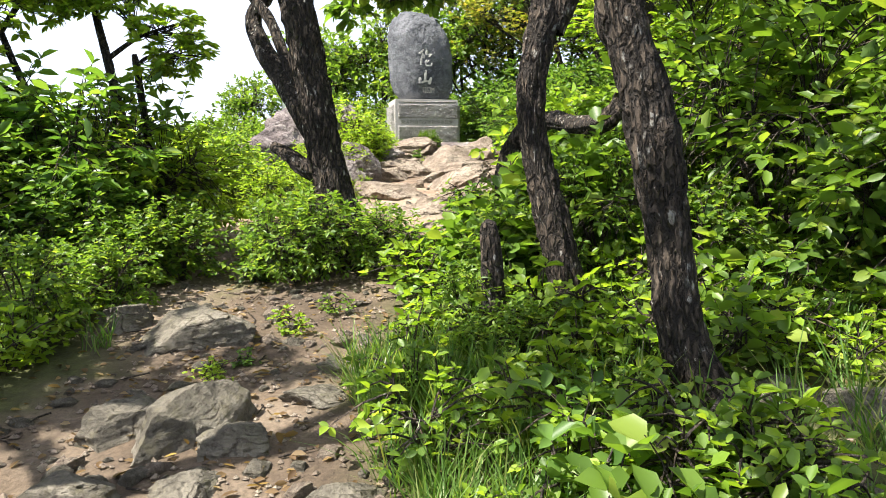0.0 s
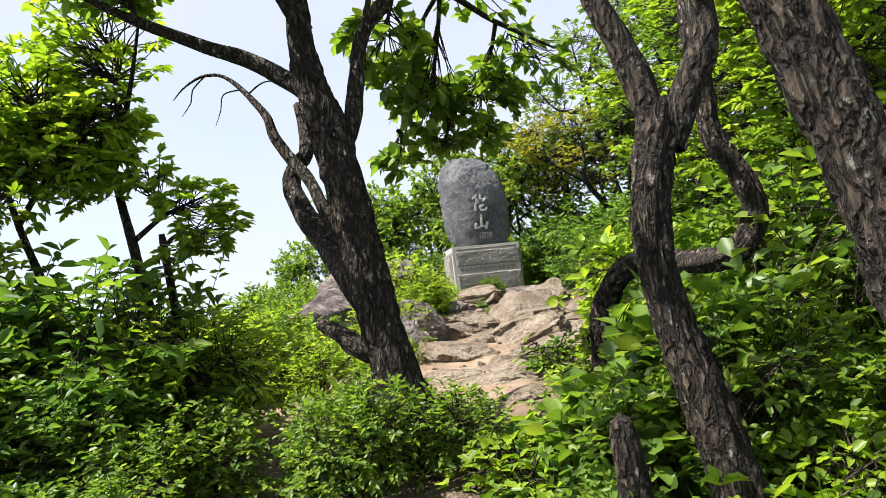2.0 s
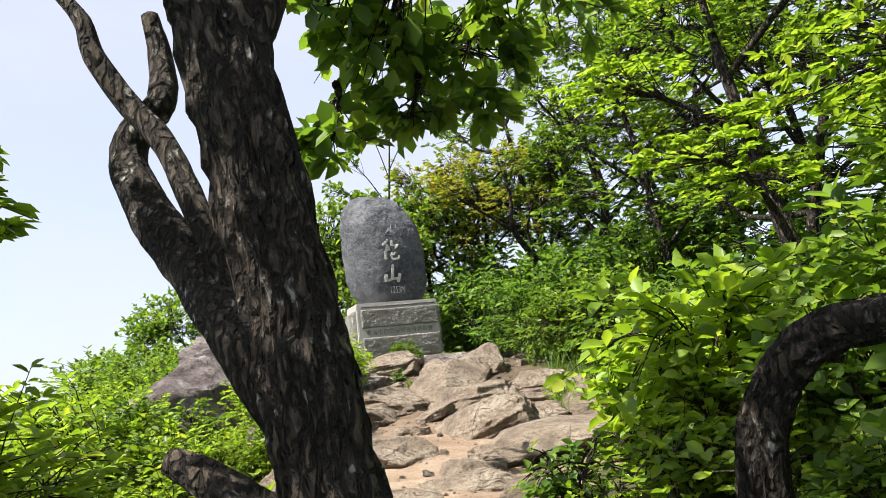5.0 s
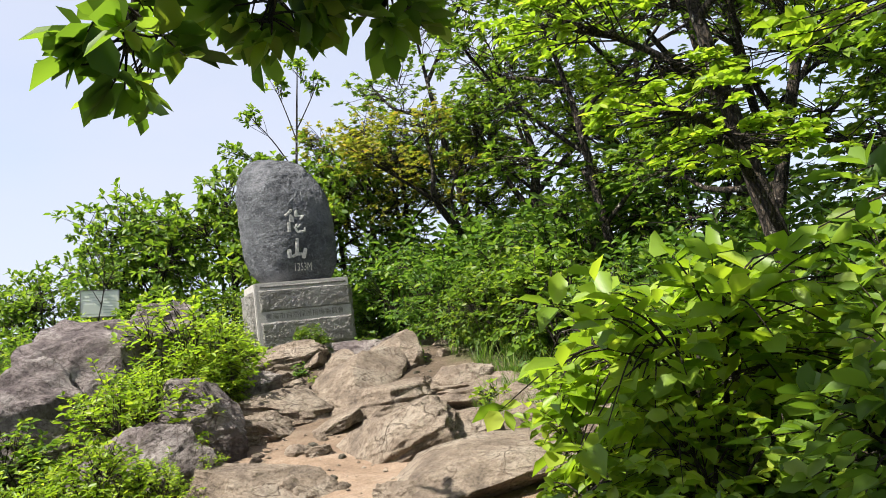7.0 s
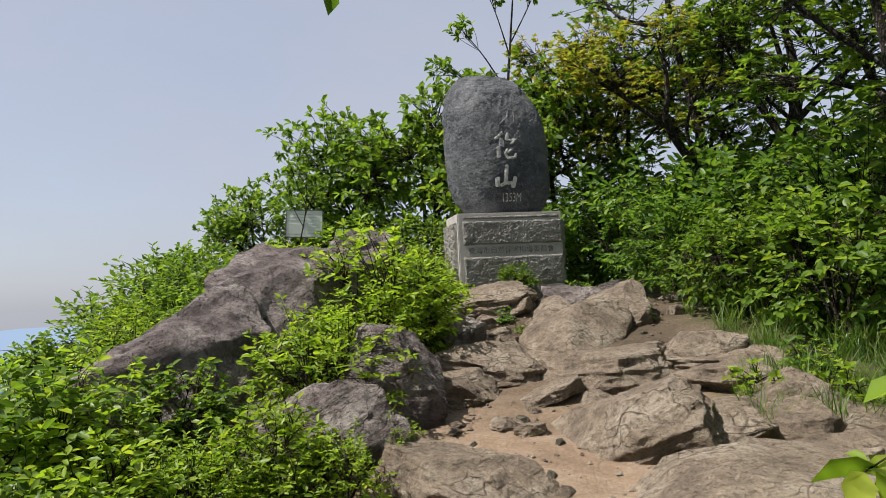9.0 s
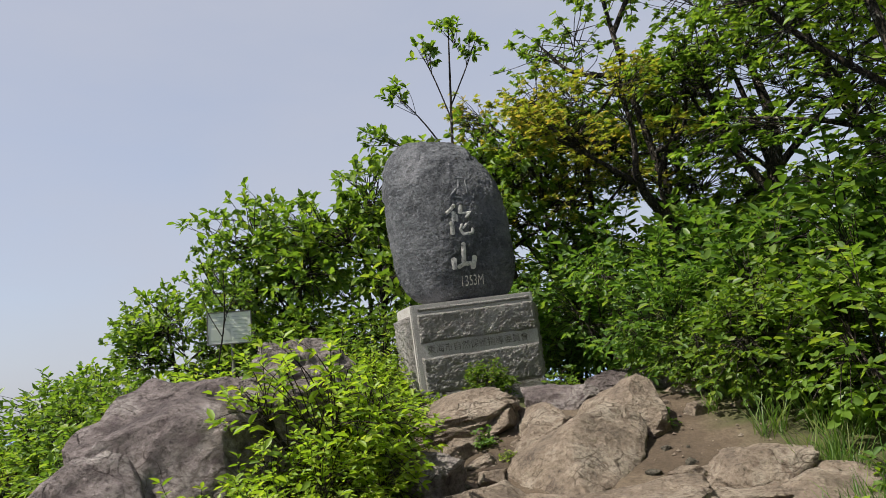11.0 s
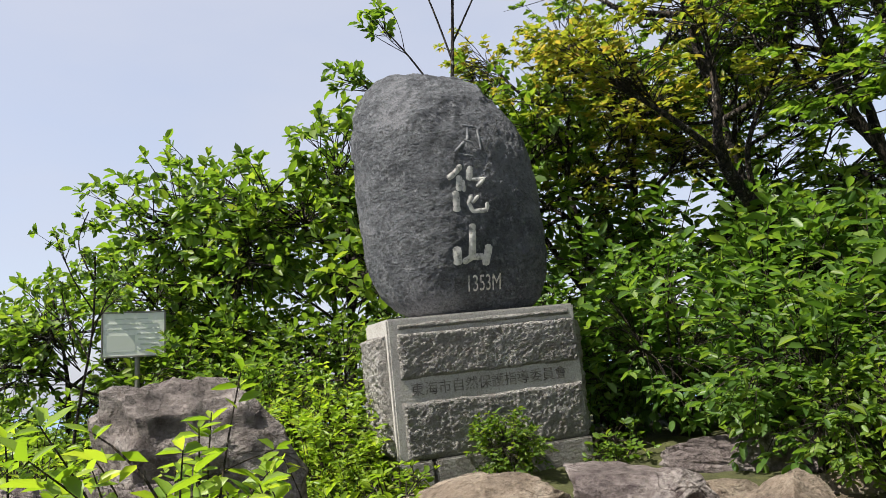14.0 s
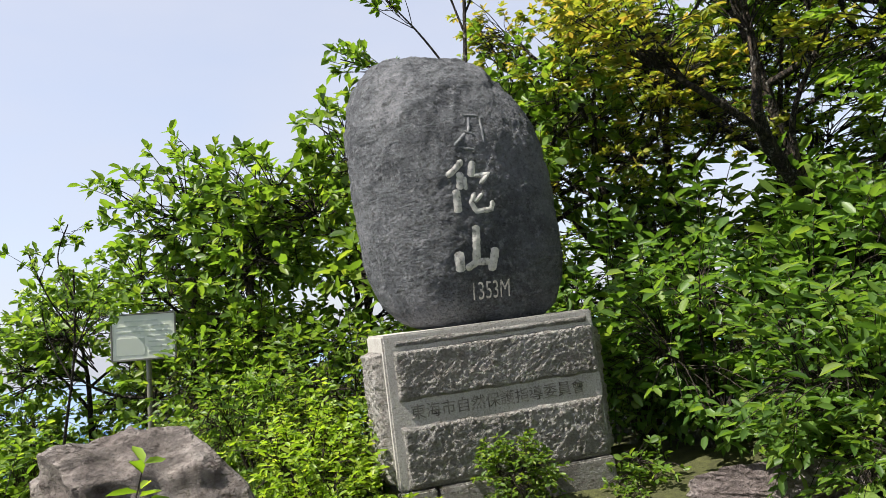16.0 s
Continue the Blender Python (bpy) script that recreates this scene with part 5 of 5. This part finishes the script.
# trees behind the monument and along the ridge
grow(OAK[1:2], [(-1.6, 18.8, 1.22), (-2.6, 18.9, 1.14), (-3.6, 19.1, 1.02), (-4.7, 19.2, 0.92), (-5.8, 19.2, 0.76)], 0.98, 1.02)
grow(OAK, [(-0.6, 19.0, 1.12), (-1.9, 20.4, 1.0), (0.3, 18.6, 1.05), (-4.1, 20.8, 0.8)], 0.98, 1.02)
grow([SAPLING], [(-3.1, 15.7, 0.5)], 0.98, 1.02)
small_tree("sapling", 66, ([(-0.25, 17.9, 2.2), (-0.3, 17.9, 3.8), (-0.22, 17.9, 5.4), (-0.1, 17.95, 6.6), (0.02, 18.0, 7.7)], [0.035, 0.03, 0.024, 0.016, 0.006]), [
    ([(-0.24, 17.9, 5.1), (-0.7, 17.8, 5.75), (-1.3, 17.6, 6.0)], [0.014, 0.011, 0.005]),
    ([(-0.2, 17.9, 5.6), (-0.55, 17.85, 6.2), (-0.9, 17.75, 6.65)], [0.013, 0.01, 0.004]),
    ([(-0.14, 17.95, 6.2), (-0.3, 17.9, 6.8), (-0.45, 17.9, 7.25)], [0.012, 0.009, 0.004]),
    ([(-0.12, 17.95, 6.4), (0.15, 18.0, 6.9), (0.35, 18.0, 7.3)], [0.012, 0.009, 0.004])],
    [((-1.3, 17.6, 6.0), (0.26, 0.26, 0.16), 13, 0), ((-0.85, 17.75, 5.8), (0.22, 0.22, 0.14), 8, 0), ((-0.9, 17.75, 6.6), (0.24, 0.24, 0.18), 13, 1), ((-0.4, 17.9, 7.2), (0.24, 0.24, 0.24), 13, 2), ((0.3, 18.0, 7.25), (0.24, 0.24, 0.2), 11, 3), ((0.02, 18.0, 7.7), (0.22, 0.22, 0.22), 10, 3)],
    0.11, 7, M_LEAF, "thin sapling with sparse leaf tufts behind the monument")
grow(GREEN, [(-5.0, 19.3, 1.2), (-3.9, 19.9, 1.3), (-5.8, 18.6, 1.1), (-2.9, 19.6, 1.2), (-2.2, 18.7, 1.1), (-5.3, 16.6, 1.0), (-6.3, 17.0, 1.2)])
grow([AUTUMN], [(0.95, 18.4, 0.95), (1.75, 18.5, 1.0)], 0.98, 1.02)
grow(MAPLE, [(2.4, 18.2, 0.95), (3.3, 18.6, 1.1), (4.6, 19.6, 1.1), (2.0, 20.4, 1.05), (1.6, 19.4, 0.9), (4.4, 17.8, 1.1), (2.9, 19.2, 1.0), (3.6, 13.6, 0.95), (4.4, 14.8, 1.15), (3.6, 11.4, 1.0), (4.8, 12.6, 1.15), (4.6, 10.2, 1.15), (5.6, 8.6, 1.2), (5.6, 11.4, 1.2), (5.8, 14.0, 1.2), (5.4, 16.6, 1.2), (5.2, 6.4, 1.2)])
grow(MAPLE[2:], [(3.4, 9.2, 0.95), (2.8, 7.6, 0.9), (4.0, 7.2, 1.1), (3.0, 5.6, 0.85), (4.4, 5.0, 1.1), (2.5, 6.3, 0.75), (3.4, 3.9, 0.9)])

# Added oak that stays out of view; its crowns dapple the lower path.
small_tree("oak_tree", 70, ([(-3.3, 1.9, 0.1), (-3.2, 2.0, 1.6), (-2.9, 2.2, 3.0), (-2.6, 2.4, 4.2), (-2.3, 2.5, 5.4)], [0.13, 0.11, 0.095, 0.07, 0.02]), [
    ([(-2.8, 2.3, 3.7), (-2.2, 2.5, 4.5), (-1.3, 2.8, 5.1)], [0.05, 0.035, 0.012]),
    ([(-2.7, 2.4, 4.0), (-2.2, 3.3, 4.8), (-1.5, 4.1, 5.4)], [0.05, 0.035, 0.012]),
    ([(-2.9, 2.2, 3.2), (-3.6, 2.4, 3.9), (-4.2, 2.7, 4.3)], [0.045, 0.03, 0.012])],
    [((-1.2, 1.6, 5.0), (0.75, 0.65, 0.3), 46, 0), ((-1.5, 2.7, 5.1), (0.75, 0.7, 0.35), 24, 0), ((-2.2, 2.4, 4.9), (0.7, 0.7, 0.35), 20, 0), ((-1.6, 4.0, 5.5), (0.75, 0.7, 0.35), 24, 1), ((-4.1, 2.7, 4.3), (0.8, 0.8, 0.4), 60, 2), ((-3.5, 3.1, 4.4), (0.8, 0.7, 0.4), 60, 2), ((-2.3, 2.5, 5.6), (0.7, 0.7, 0.3), 20, 1)],
    0.13, 7, M_LEAF, "oak tree added out of view to shade the lower path", 0.1)
small_tree("maple_tree", 71, ([(-2.85, 6.75, 0.7), (-2.98, 6.7, 1.35), (-3.2, 6.7, 1.98), (-3.37, 6.7, 2.4), (-3.6, 6.7, 3.0), (-3.8, 6.6, 3.9)], [0.05, 0.045, 0.04, 0.034, 0.026, 0.01]), [
    ([(-3.37, 6.7, 2.4), (-3.75, 6.6, 2.62), (-4.3, 6.5, 2.85)], [0.03, 0.024, 0.01]),
    ([(-3.6, 6.7, 3.0), (-3.2, 6.5, 3.3), (-2.7, 6.3, 3.55)], [0.026, 0.02, 0.008]),
    ([(-3.7, 6.65, 3.4), (-4.1, 6.4, 3.7), (-4.6, 6.2, 3.95)], [0.024, 0.02, 0.008])],
    [((-4.3, 6.5, 2.95), (0.6, 0.5, 0.36), 70, 0), ((-3.85, 6.4, 2.75), (0.5, 0.5, 0.3), 60, 0), ((-3.35, 6.35, 3.35), (0.45, 0.45, 0.25), 60, 1), ((-3.3, 6.4, 3.75), (0.6, 0.55, 0.4), 70, 1), ((-3.75, 6.3, 3.5), (0.6, 0.5, 0.4), 70, 2), ((-3.0, 6.3, 3.5), (0.6, 0.5, 0.2), 50, 1), ((-4.4, 6.2, 3.9), (0.7, 0.6, 0.3), 50, 2), ((-3.5, 6.4, 3.9), (0.6, 0.6, 0.3), 45, 2), ((-3.6, 6.2, 3.25), (0.6, 0.5, 0.24), 40, 1), ((-3.3, 6.0, 3.0), (0.55, 0.5, 0.2), 40, 1), ((-4.2, 6.0, 3.3), (0.7, 0.6, 0.24), 44, 2), ((-3.9, 6.0, 3.65), (0.7, 0.6, 0.24), 44, 2), ((-4.7, 6.2, 2.7), (0.6, 0.6, 0.2), 36, 0)],
    0.115, 3, M_LEAF_BRIGHT, "many-stemmed maple tree with layered leaves over the thicket", 0.42)
small_tree("maple_tree", 72, ([(-2.4, 6.8, 0.8), (-2.5, 6.7, 1.7), (-2.63, 6.7, 2.35), (-2.71, 6.7, 2.75), (-2.82, 6.7, 3.3), (-2.9, 6.6, 4.2)], [0.046, 0.042, 0.04, 0.036, 0.026, 0.01]), [
    ([(-2.71, 6.7, 2.75), (-2.4, 6.6, 2.9), (-2.05, 6.5, 2.98)], [0.022, 0.016, 0.007]),
    ([(-2.8, 6.7, 3.2), (-3.1, 6.5, 3.6), (-3.4, 6.3, 3.9)], [0.025, 0.018, 0.008]),
    ([(-2.82, 6.7, 3.3), (-2.5, 6.4, 3.8), (-2.3, 6.2, 4.2)], [0.025, 0.018, 0.008])],
    [((-2.1, 6.5, 2.92), (0.36, 0.34, 0.22), 40, 0), ((-2.7, 6.4, 3.6), (0.4, 0.45, 0.3), 60, 2), ((-2.45, 6.45, 3.2), (0.25, 0.3, 0.2), 30, 0), ((-2.9, 6.35, 3.15), (0.4, 0.4, 0.22), 50, 1), ((-2.75, 6.3, 4.0), (0.5, 0.5, 0.3), 60, 2), ((-3.0, 6.4, 3.4), (0.45, 0.45, 0.3), 50, 1), ((-3.3, 6.3, 3.9), (0.6, 0.6, 0.26), 45, 1), ((-2.6, 6.2, 4.3), (0.6, 0.6, 0.26), 45, 2), ((-2.9, 6.2, 3.2), (0.5, 0.45, 0.2), 34, 1), ((-2.75, 6.1, 3.5), (0.5, 0.5, 0.22), 34, 2), ((-3.1, 6.0, 3.75), (0.6, 0.55, 0.22), 36, 1)],
    0.115, 3, M_LEAF_BRIGHT, "slender maple stem with bright layered leaves", 0.42)
small_tree("maple_tree", 73, ([(-2.25, 6.85, 0.9), (-2.35, 6.75, 1.8), (-2.40, 6.7, 2.15), (-2.47, 6.7, 2.72), (-2.48, 6.7, 2.78)], [0.036, 0.034, 0.032, 0.028, 0.015]), [
    ([(-2.47, 6.7, 2.68), (-2.3, 6.6, 2.75), (-2.0, 6.5, 2.72)], [0.02, 0.014, 0.006])],
    [((-2.0, 6.5, 2.74), (0.34, 0.3, 0.18), 34, 0), ((-2.25, 6.5, 2.6), (0.22, 0.25, 0.14), 18, 0)], 0.1, 4, M_LEAF_BRIGHT, "broken-topped maple stem with one leafy side branch", 0.42)
small_tree("maple_tree", 74, ([(3.1, 9.6, 1.0), (2.9, 9.7, 2.2), (2.75, 9.8, 3.3), (2.6, 9.9, 4.6), (2.5, 9.9, 5.8)], [0.09, 0.08, 0.065, 0.045, 0.015]), [
    ([(2.75, 9.8, 3.2), (2.2, 9.3, 3.45), (1.6, 8.9, 3.5)], [0.035, 0.025, 0.01]),
    ([(2.7, 9.8, 3.8), (2.2, 9.9, 4.2), (1.5, 9.9, 4.5)], [0.035, 0.025, 0.01]),
    ([(2.6, 9.9, 4.4), (2.9, 9.2, 4.8), (3.2, 8.6, 5.1)], [0.035, 0.025, 0.01])],
    [((1.75, 9.0, 3.5), (0.6, 0.5, 0.14), 28, 0), ((2.3, 9.2, 3.3), (0.6, 0.5, 0.14), 26, 0), ((1.6, 9.9, 4.45), (0.7, 0.6, 0.2), 45, 1), ((2.3, 9.9, 4.0), (0.6, 0.5, 0.16), 40, 1), ((3.0, 8.8, 5.0), (0.8, 0.8, 0.25), 50, 2), ((2.4, 10.0, 5.6), (0.9, 0.9, 0.4), 50, 2)],
    0.11, 5, M_LEAF_BRIGHT, "maple tree with bright layered leaf sprays over the path", 0.75)

small_tree("maple_tree", 75, ([(3.55, 16.8, 2.2), (3.62, 16.8, 3.2), (3.55, 16.8, 4.3), (3.7, 16.8, 5.2), (3.5, 16.9, 6.6)], [0.12, 0.10, 0.09, 0.07, 0.02]), [
    ([(3.55, 16.8, 4.3), (3.15, 16.8, 5.0), (2.9, 16.7, 5.9)], [0.06, 0.045, 0.015]),
    ([(3.6, 16.8, 4.6), (4.1, 16.6, 5.1), (4.6, 16.4, 5.5)], [0.05, 0.04, 0.015])],
    [((2.9, 16.6, 5.9), (0.8, 0.7, 0.3), 40, 0), ((3.3, 16.7, 5.3), (0.6, 0.6, 0.2), 24, 0), ((4.4, 16.4, 5.4), (0.8, 0.7, 0.3), 40, 1), ((3.5, 16.9, 6.4), (0.9, 0.9, 0.35), 44, 1)],
    0.105, 5, M_LEAF, "dark-trunked maple tree behind the monument bushes", 0.6)
small_tree("maple_tree", 76, ([(2.95, 17.5, 2.2), (2.7, 17.3, 3.4), (2.42, 17.1, 4.0), (2.0, 16.8, 4.55), (1.87, 16.6, 4.8)], [0.075, 0.068, 0.062, 0.055, 0.045]), [
    ([(1.87, 16.6, 4.78), (1.92, 16.6, 5.2), (1.85, 16.5, 5.9)], [0.04, 0.034, 0.012]),
    ([(1.95, 16.7, 4.62), (1.4, 16.4, 4.95), (0.75, 16.2, 5.35)], [0.032, 0.024, 0.008]),
    ([(2.42, 17.1, 4.0), (2.2, 16.8, 4.7), (2.5, 16.5, 5.4)], [0.03, 0.024, 0.01])],
    [((1.8, 16.4, 5.9), (0.7, 0.6, 0.25), 34, 0), ((1.0, 16.2, 5.35), (0.6, 0.5, 0.16), 34, 1), ((0.65, 16.3, 5.6), (0.45, 0.45, 0.16), 24, 1), ((2.4, 16.5, 5.3), (0.6, 0.5, 0.2), 28, 2)],
    0.1, 5, M_LEAF_BROWN, "leaning maple tree with leaves turning yellow-brown", 0.6)


# ---- ground plants ----
def scatter(kinds, count, x0, x1, y0, y1, lo, hi, most=0.35):
    done = 0
    for _ in range(count * 6):
        x, y = rng.uniform(x0, x1), rng.uniform(y0, y1)
        if path_mask(x, y) > most or (x > 1.25 and y < 3.4):
            continue
        grow(kinds, [(x, y, rng.uniform(lo, hi))], 1, 1)
        done += 1
        if done >= count:
            return


scatter(HERB, 105, -0.25, 2.2, 1.9, 5.4, 0.7, 1.4)
scatter(HERB, 24, -1.2, 0.1, 5.3, 6.3, 0.8, 1.4, 0.7)
scatter(HERB, 40, -3.2, -1.6, 2.4, 6.6, 0.7, 1.3)
scatter(HERB, 30, 0.3, 2.0, 5.4, 9.0, 0.9, 1.6)
scatter(HERB, 36, -3.4, -0.9, 7.0, 12.8, 0.8, 1.5)
scatter(HERB, 26, 1.1, 2.6, 11.0, 15.6, 0.6, 1.2)
scatter(HERB, 24, -3.2, -1.0, 13.6, 17.0, 0.7, 1.3)
scatter([VINE], 12, 0.4, 1.9, 2.4, 5.4, 0.7, 1.1)
grow([VINE], [(0.75, 5.2, 0.9), (0.7, 5.75, 1.0), (1.0, 5.3, 1.1), (1.9, 14.7, 1.2), (2.05, 14.3, 1.2), (0.3, 4.4, 0.8)])
grow(HERB, [(-0.95, 15.3, 0.8), (0.5, 15.75, 0.8), (0.35, 15.6, 0.6), (0.9, 13.75, 0.5), (-0.45, 13.9, 0.5), (-0.3, 13.6, 0.4), (-0.9, 12.4, 0.5), (-1.35, 13.2, 0.7), (-0.5, 14.8, 0.4), (0.6, 11.5, 0.4), (-0.55, 4.9, 0.6), (-0.75, 4.6, 0.5), (-1.0, 3.95, 0.5), (-0.9, 4.15, 0.4)])
grow(BRIGHT[:2], [(-1.5, 12.75, 0.85), (-1.28, 12.6, 0.6)])


def grass(name, count, areas, size, seed, mat, label):
    g = np.random.default_rng(seed)
    spots = []
    while len(spots) < count:
        x0, x1, y0, y1 = areas[int(g.integers(0, len(areas)))]
        cx, cy = g.uniform(x0, x1), g.uniform(y0, y1)
        if path_mask(cx, cy) > 0.55:
            continue
        for _ in range(26):
            x, y = cx + g.normal(0, 0.035), cy + g.normal(0, 0.035)
            spots.append((Vector((x, y, height(x, y) - 0.01)), Vector((g.normal(0, 0.35), g.normal(0, 0.35), 1))))
    v, f = blade_mesh(g, spots, size, 0.007)
    return tagged(leaf_object(name, v, f, mat), label, "grass", kind="stuff")


grass("grass", 16000, [(-0.2, 2.0, 1.9, 5.2), (-0.3, 0.5, 2.0, 4.0), (-1.3, 0.1, 5.2, 6.4), (-3.0, -1.5, 4.0, 7.0), (1.0, 1.5, 5.2, 7.0), (-2.6, -1.1, 8.0, 11.0), (1.0, 2.6, 11.0, 14.5), (-3.5, -1.2, 13.6, 17)], 0.30, 5, M_GRASS, "tufts of long green grass beside the path")


def litter(name, count, size, seed, areas, label):
    g = np.random.default_rng(seed)
    m = leaf_material(name + "_brown", (0.10, 0.06, 0.03), (0.24, 0.16, 0.085), (0.34, 0.26, 0.16))
    spots = []
    for _ in range(count):
        x0, x1, y0, y1 = areas[int(g.integers(0, len(areas)))]
        x, y = g.uniform(x0, x1), g.uniform(y0, y1)
        spots.append((Vector((x, y, height(x, y) + 0.012)), Vector((g.normal(), g.normal(), g.normal(0, 0.18)))))
    v, f = leaf_mesh(g, spots, size, 0.5, 0.2, 0.05)
    return tagged(leaf_object(name, v, f, m), label, "leaf litter", kind="stuff")


litter("leaf_litter", 1500, 0.05, 8, [(-2.0, 2.0, 1.5, 6.5), (-1.8, 0.6, 2.0, 5.0)], "dry brown fallen leaves and bits on the soil")

def fallen_twigs(count, seed):
    g = np.random.default_rng(seed)
    pieces = []
    for _ in range(count):
        x, y, a, n = g.uniform(-2.2, 1.9), g.uniform(1.6, 6.2), g.uniform(0, 6.28), g.uniform(0.06, 0.28)
        pts = []
        for t in (0, 0.5, 1):
            px, py = x + math.cos(a) * n * t + g.normal(0, 0.012), y + math.sin(a) * n * t + g.normal(0, 0.012)
            pts.append((px, py, height(px, py) + 0.012))
        pieces.append(tube(pts, [0.005, 0.004, 0.002], 5))
    v, f = joined(pieces)
    return tagged(mesh_object("fallen_twigs", v, f, M_BARK_THIN), "thin dead twigs lying on the trodden soil", "twigs", kind="stuff")


fallen_twigs(130, 23)

# ---- loose stones ----
STONES = []
for k in range(6):
    STONES.append(rock("stone", (0, 0, 0), (1.0, 0.75, 0.5), (0, 0, 0), 200 + k, (M_ROCK, M_ROCK_PATH, M_ROCK_PATH)[k % 3], ("loose pale stone on the trodden soil", "loose olive-grey stone on the trodden soil", "loose olive-grey stone on the trodden soil")[k % 3], 0.5, 10, 2, "loose stones on the path"))
first = set()
for k in range(290):
    for _ in range(20):
        if k < 200:
            x, y = rng.uniform(-2.0, 0.6), rng.uniform(1.6, 5.5)
        else:
            x, y = rng.uniform(-1.5, 1.6), rng.uniform(7.0, 14.6)
        if path_mask(x, y) > 0.5:
            break
    src, s = STONES[k % 6], rng.uniform(0.03, 0.11) * (1.25 if k % 9 == 0 else 1)
    m = pose(x, y, height(x, y) + 0.1 * s, rng.uniform(-14, 14), rng.uniform(-14, 14), rng.uniform(0, 360))
    ob = src if k < 6 else copy_thing(src, m)
    ob.matrix_world = m
    ob.scale = (s, s, s)


def gravel(count, seed):
    g = np.random.default_rng(seed)
    verts, faces = [], []
    while count:
        x, y = (g.uniform(-2.2, 0.8), g.uniform(1.2, 6.0)) if count % 3 else (g.uniform(-1.8, 1.6), g.uniform(7, 14.5))
        if path_mask(x, y) < 0.45:
            continue
        s, z, o = g.uniform(0.006, 0.022), height(x, y), len(verts)
        t = g.uniform(0, 6.28)
        for a, b, c in ((1, 0, 0), (0, 1, 0), (-1, 0, 0), (0, -1, 0), (0, 0, 0.7), (0, 0, -0.7)):
            q = Vector((a, b, c)) * s * g.uniform(0.7, 1.3)
            verts.append((x + q.x * math.cos(t) - q.y * math.sin(t), y + q.x * math.sin(t) + q.y * math.cos(t), z + q.z + s * 0.2))
        faces += [(o + p, o + (p + 1) % 4, o + 4) for p in range(4)] + [(o + (p + 1) % 4, o + p, o + 5) for p in range(4)]
        count -= 1
    return tagged(mesh_object("gravel", verts, faces, M_ROCK, smooth=False), "small pale gravel scattered over the soil", "gravel", kind="stuff")


gravel(2600, 17)
